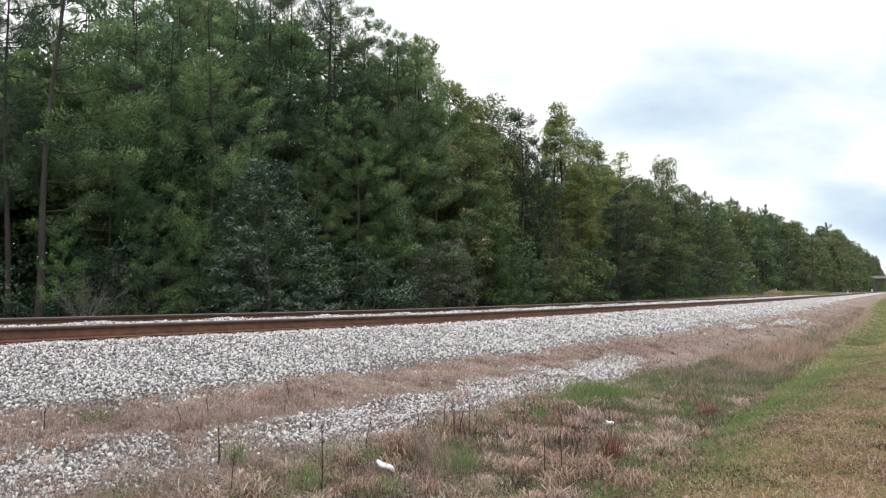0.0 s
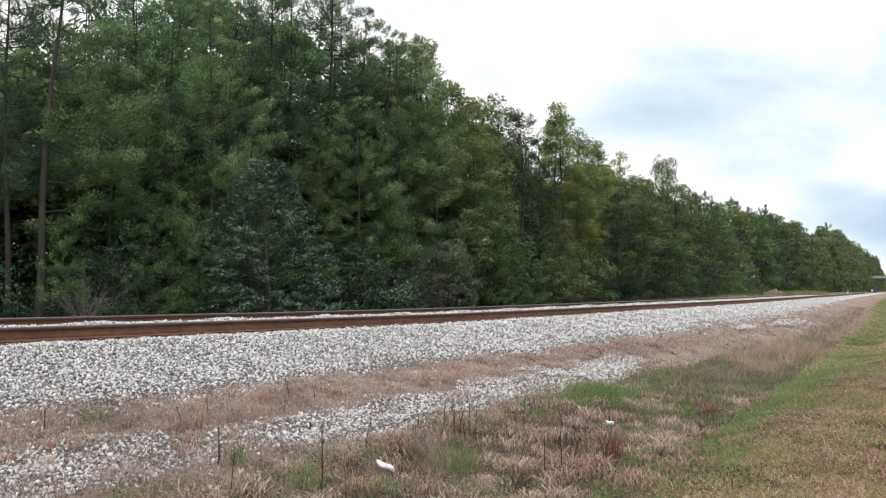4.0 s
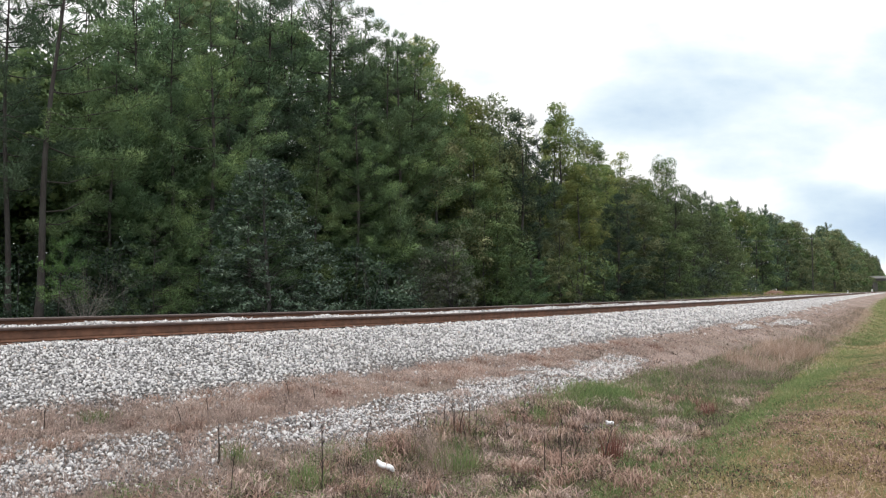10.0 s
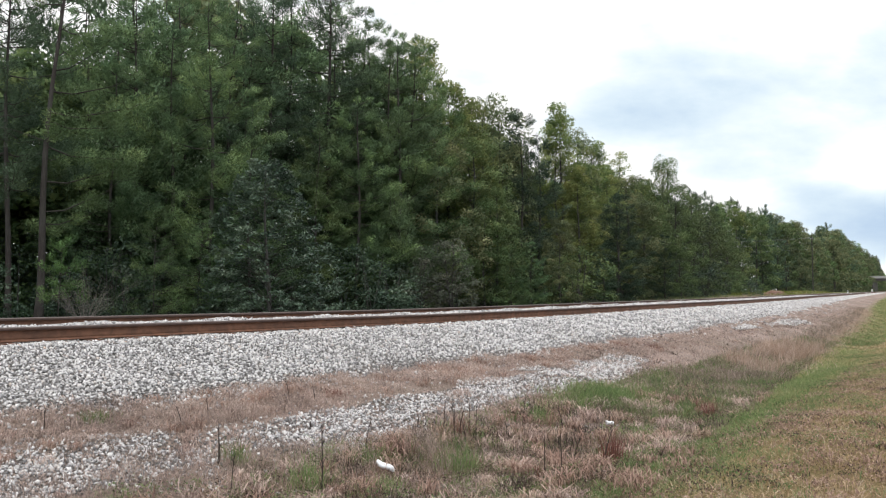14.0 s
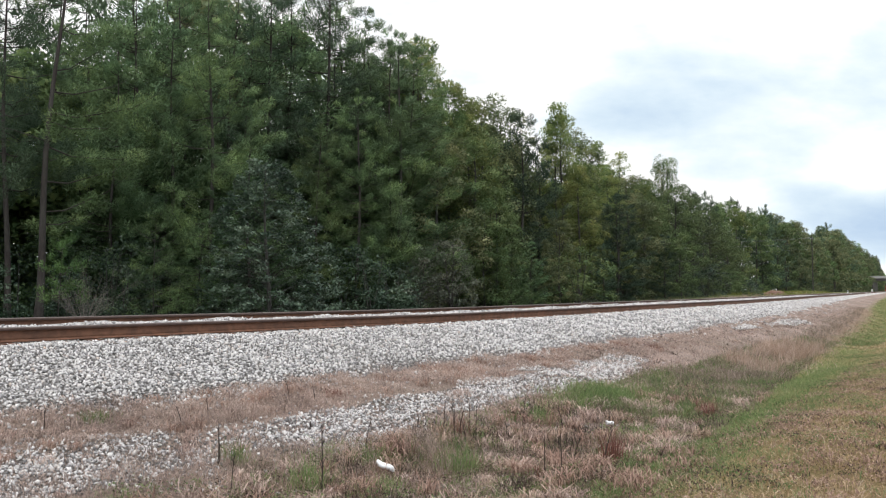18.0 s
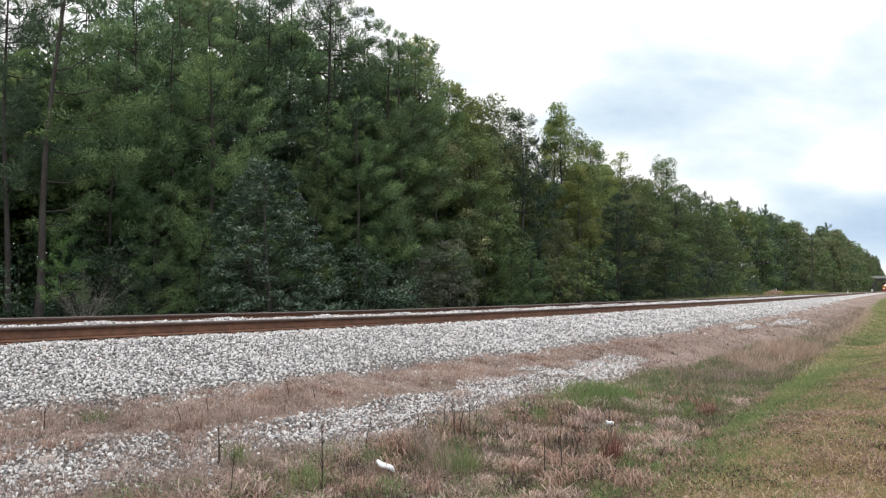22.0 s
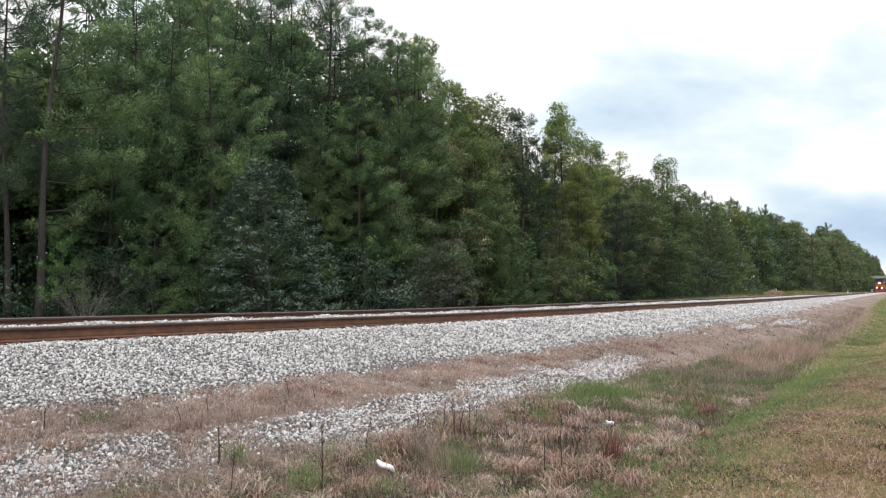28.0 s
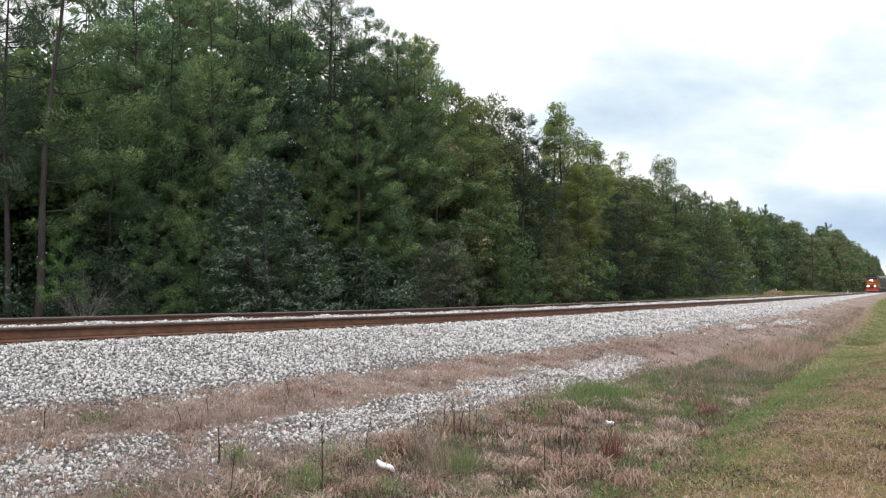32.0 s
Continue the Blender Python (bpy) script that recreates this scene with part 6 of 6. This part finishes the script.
    bmesh.ops.transform(bm, matrix=Matrix(((0, 1, 0, 0), (-1, 0, 0, 0), (0, 0, 1, 0), (0, 0, 0, 1))), verts=bm.verts)
    part("long_hood", bm, M_BLACKISH, root, "dark engine hood")
    bm = bmesh.new()
    box(bm, (-1.0, -17.4, 1.56), (1.0, -5.5, 2.1), 0.02)
    part("lower_band", bm, M_RED_PAINT, root, "red lower band")
    bm = bmesh.new()
    extrude_profile(bm, [(-0.98, 1.554), (0.98, 1.554), (0.98, 3.3), (1.5, 3.7), (1.5, 4.3), (1.2, 4.5), (-1.2, 4.5), (-1.5, 4.3), (-1.5, 3.7), (-0.98, 3.3)], 17.52, 21.4)
    bmesh.ops.transform(bm, matrix=Matrix(((0, 1, 0, 0), (-1, 0, 0, 0), (0, 0, 1, 0), (0, 0, 0, 1))), verts=bm.verts)
    part("radiator_hood", bm, M_BLACKISH, root)
    for y in (-8.0, -11.0, -14.0):
        bm = bmesh.new()
        cylinder(bm, (0, y, 4.25), (0, y, 4.42), 0.6, None, 18)
        part("roof_fan", bm, M_BLACKISH, root)
    bm = bmesh.new()
    box(bm, (-1.35, -13.8, 0.35), (1.35, -8.4, 1.146), 0.15)
    part("fuel_tank", bm, M_BLACKISH, root)
    for sx in (-1, 1):
        bm = bmesh.new()
        cylinder(bm, (sx * 1.42, -5.6, 2.5), (sx * 1.42, -21.0, 2.5), 0.025, None, 6)
        for k in range(9):
            cylinder(bm, (sx * 1.42, -5.8 - k * 1.88, 1.55), (sx * 1.42, -5.8 - k * 1.88, 2.5), 0.02, None, 6)
        part("handrail", bm, M_YELLOW, root)
        bm = bmesh.new()
        for k in range(4):
            box(bm, (sx * 1.3 - 0.2, -1.35, 0.35 + k * 0.27), (sx * 1.3 + 0.2, -1.05, 0.39 + k * 0.27))
        part("steps", bm, M_STEEL, root)
    bm = bmesh.new()
    box(bm, (-0.15, -0.5, 0.75), (0.15, 0.35, 1.05), 0.06)
    part("coupler", bm, M_STEEL, root)
    truck(root, -4.6, 3, 2.0, 0.52)
    truck(root, -17.2, 3, 2.0, 0.52)
    return tagged(root, "red, yellow and black freight locomotive with lit headlights", "locomotive", "engines of the train")


def hopper_car():
    root = new("hopper_car")
    bm = bmesh.new()
    extrude_profile(bm, [(-15.6, 1.9), (-12.6, 1.05), (-3.4, 1.05), (-0.4, 1.9), (-0.4, 4.3), (-0.7, 4.5), (-15.3, 4.5), (-15.6, 4.3)], -1.5, 1.5)
    body = part("body", bm, M_HOPPER, root)
    for k in range(11):
        y = -1.1 - k * 1.38
        for sx in (-1, 1):
            bm = bmesh.new()
            box(bm, (sx * 1.54 - 0.04, y - 0.06, 1.7), (sx * 1.54 + 0.04, y + 0.06, 4.3))
            part("rib", bm, M_HOPPER, body)
    bm = bmesh.new()
    box(bm, (-0.5, -15.2, 4.504), (0.5, -0.8, 4.62), 0.02)
    part("roof_walk", bm, M_STEEL, root)
    bm = bmesh.new()
    box(bm, (-0.2, -15.9, 0.85), (0.2, -0.1, 1.046))
    box(bm, (-1.4, -15.9, 1.06), (1.4, -15.5, 1.2))
    box(bm, (-1.4, -0.5, 1.06), (1.4, -0.1, 1.2))
    part("underframe", bm, M_STEEL, root)
    truck(root, -2.2, 2, 1.75, 0.46)
    truck(root, -13.8, 2, 1.75, 0.46)
    return tagged(root, "weathered grey covered hopper wagon of the train", "freight car", "wagons of the train")


ENGINE = locomotive()
ENGINE_2 = copy_thing(ENGINE, Matrix())
tagged(ENGINE_2, "second red, yellow and black locomotive behind the first")
WAGON = hopper_car()
TRAIN = [(ENGINE, 0.0), (ENGINE_2, 22.4)] + [((WAGON if i == 0 else copy_thing(WAGON, Matrix())), 44.8 + 16.2 * i) for i in range(18)]
for o in ENGINE_2.children_recursive:
    if o.name.startswith(("headlight.", "ditch_light.")):
        o.data = o.data.copy()
        o.data.materials.clear()
        o.data.materials.append(M_PANE)
        o["label"] = "unlit lamp"
TRAIN_S32, TRAIN_V = 238.0, 23.0


def train_pose(t, behind):
    s = TRAIN_S32 + TRAIN_V * (32 - t) + behind
    x, y = place(s, -GAUGE / 2)
    return Matrix.Translation((float(x), float(y), float(head_z(s)) + CANT / 2)) @ Matrix.Rotation(math.pi - bearing(s), 4, "Z")


# ---------------------------------------------------------------- clouds
def cloud_bank():
    """A far vault of cloud over the view, drifting slowly."""
    az = np.radians(np.linspace(-75, 75, 61))
    el = np.radians(np.linspace(-1.0, 48, 26))
    A, E_ = np.meshgrid(az, el, indexing="ij")
    R = 3500.0
    v = np.stack([R * np.sin(A) * np.cos(E_), R * np.cos(A) * np.cos(E_), R * np.sin(E_)], -1)
    n, m = A.shape
    idx = np.arange(n * m).reshape(n, m)
    f = np.stack([idx[:-1, :-1], idx[:-1, 1:], idx[1:, 1:], idx[1:, :-1]], -1).reshape(-1, 4)
    mat = bpy.data.materials.new("cloud")
    mat.use_nodes = True
    nt = mat.node_tree
    nt.nodes.clear()
    out = nt.nodes.new("ShaderNodeOutputMaterial")
    co = nt.nodes.new("ShaderNodeTexCoord").outputs["Object"]
    sep = nt.nodes.new("ShaderNodeSeparateXYZ")
    nt.links.new(co, sep.inputs[0])

    def calc(op, a, b):
        n = nt.nodes.new("ShaderNodeMath")
        n.operation = op
        for i, v in enumerate((a, b)):
            if isinstance(v, (int, float)):
                n.inputs[i].default_value = v
            else:
                nt.links.new(v, n.inputs[i])
        return n.outputs[0]
    across, up = calc("DIVIDE", sep.outputs[0], sep.outputs[1]), calc("DIVIDE", sep.outputs[2], sep.outputs[1])
    flat = nt.nodes.new("ShaderNodeCombineXYZ")
    nt.links.new(across, flat.inputs[0])
    nt.links.new(calc("MULTIPLY", up, 2.2), flat.inputs[1])
    n1 = noise_of(nt, 4.6, 8, flat.outputs[0], 0.55)
    n2 = noise_of(nt, 2.1, 3, flat.outputs[0], 0.5)
    val = calc("ADD", calc("MULTIPLY", n1, 0.85), calc("MULTIPLY", n2, 0.10))
    # thinner, bluer places in the cloud: centre across and up, half width and height, slope, depth
    for a0, u0, wa, wu, slope, k in ((0.52, 0.28, 0.40, 0.12, 0.22, 0.22), (0.64, 0.085, 0.20, 0.065, -0.1, 0.46), (0.29, 0.24, 0.18, 0.05, 0.1, 0.12)):
        da = calc("SUBTRACT", across, a0)
        du = calc("SUBTRACT", calc("SUBTRACT", up, u0), calc("MULTIPLY", da, slope))
        r2 = calc("ADD", calc("POWER", calc("ABSOLUTE", calc("DIVIDE", da, wa), 0), 2), calc("POWER", calc("ABSOLUTE", calc("DIVIDE", du, wu), 0), 2))
        val = calc("ADD", val, calc("MULTIPLY", calc("MAXIMUM", calc("SUBTRACT", 1.0, r2), 0.0), k))
    col = ramp(nt, val, [(0.50, (1.0, 1.0, 1.0)), (0.62, (0.81, 0.905, 0.96)), (0.76, (0.66, 0.785, 0.89)), (1.0, (0.44, 0.58, 0.77))])
    em = nt.nodes.new("ShaderNodeEmission")
    em.inputs["Strength"].default_value = 1.1
    nt.links.new(col, em.inputs["Color"])
    nt.links.new(em.outputs[0], out.inputs[0])
    mat.cycles.emission_sampling = "NONE"
    me = mesh_of("cloud_backdrop", v.reshape(-1, 3), f, [mat], True)
    ob = new("cloud_backdrop", me)
    ob.matrix_basis = pose(0, 0, EYE_Z)
    return tagged(ob, "bright overcast sky with soft grey blue cloud gaps", "sky", "", "structure")


CLOUDS = cloud_bank()


# ---------------------------------------------------------------- motion of things
def motions():
    steps = [0, 4, 8, 12, 16, 20, 24, 28, 32]
    for ob, behind in TRAIN:
        walk(ob, [(t, train_pose(t, behind)) for t in steps])
    walk(VAN, [(t, van_pose(t)) for t in (0, 2, 4, 6, 8, 10, 11)] + [(t, van_pose(11.4)) for t in (12, 32)])
    # the wind rocks the trees of the wood's edge a little
    for i, (ob, m) in enumerate(HEROES):
        loc, turn = Matrix.Translation(m.translation), m.to_quaternion().to_matrix().to_4x4()
        rows = []
        for k in range(33):
            a = 0.22 * math.sin(k * 1.15 + i * 1.9) + 0.14 * math.sin(k * 0.53 + i * 0.7)
            b = 0.12 * math.sin(k * 0.9 + i * 2.7)
            rows.append((k, loc @ pose(0, 0, 0, b, a, 0) @ turn))
        walk(ob, rows)
    walk(CLOUDS, [(t, pose(0, 0, EYE_Z, 0, 0, 3.6 * t / 32)) for t in steps])


motions()
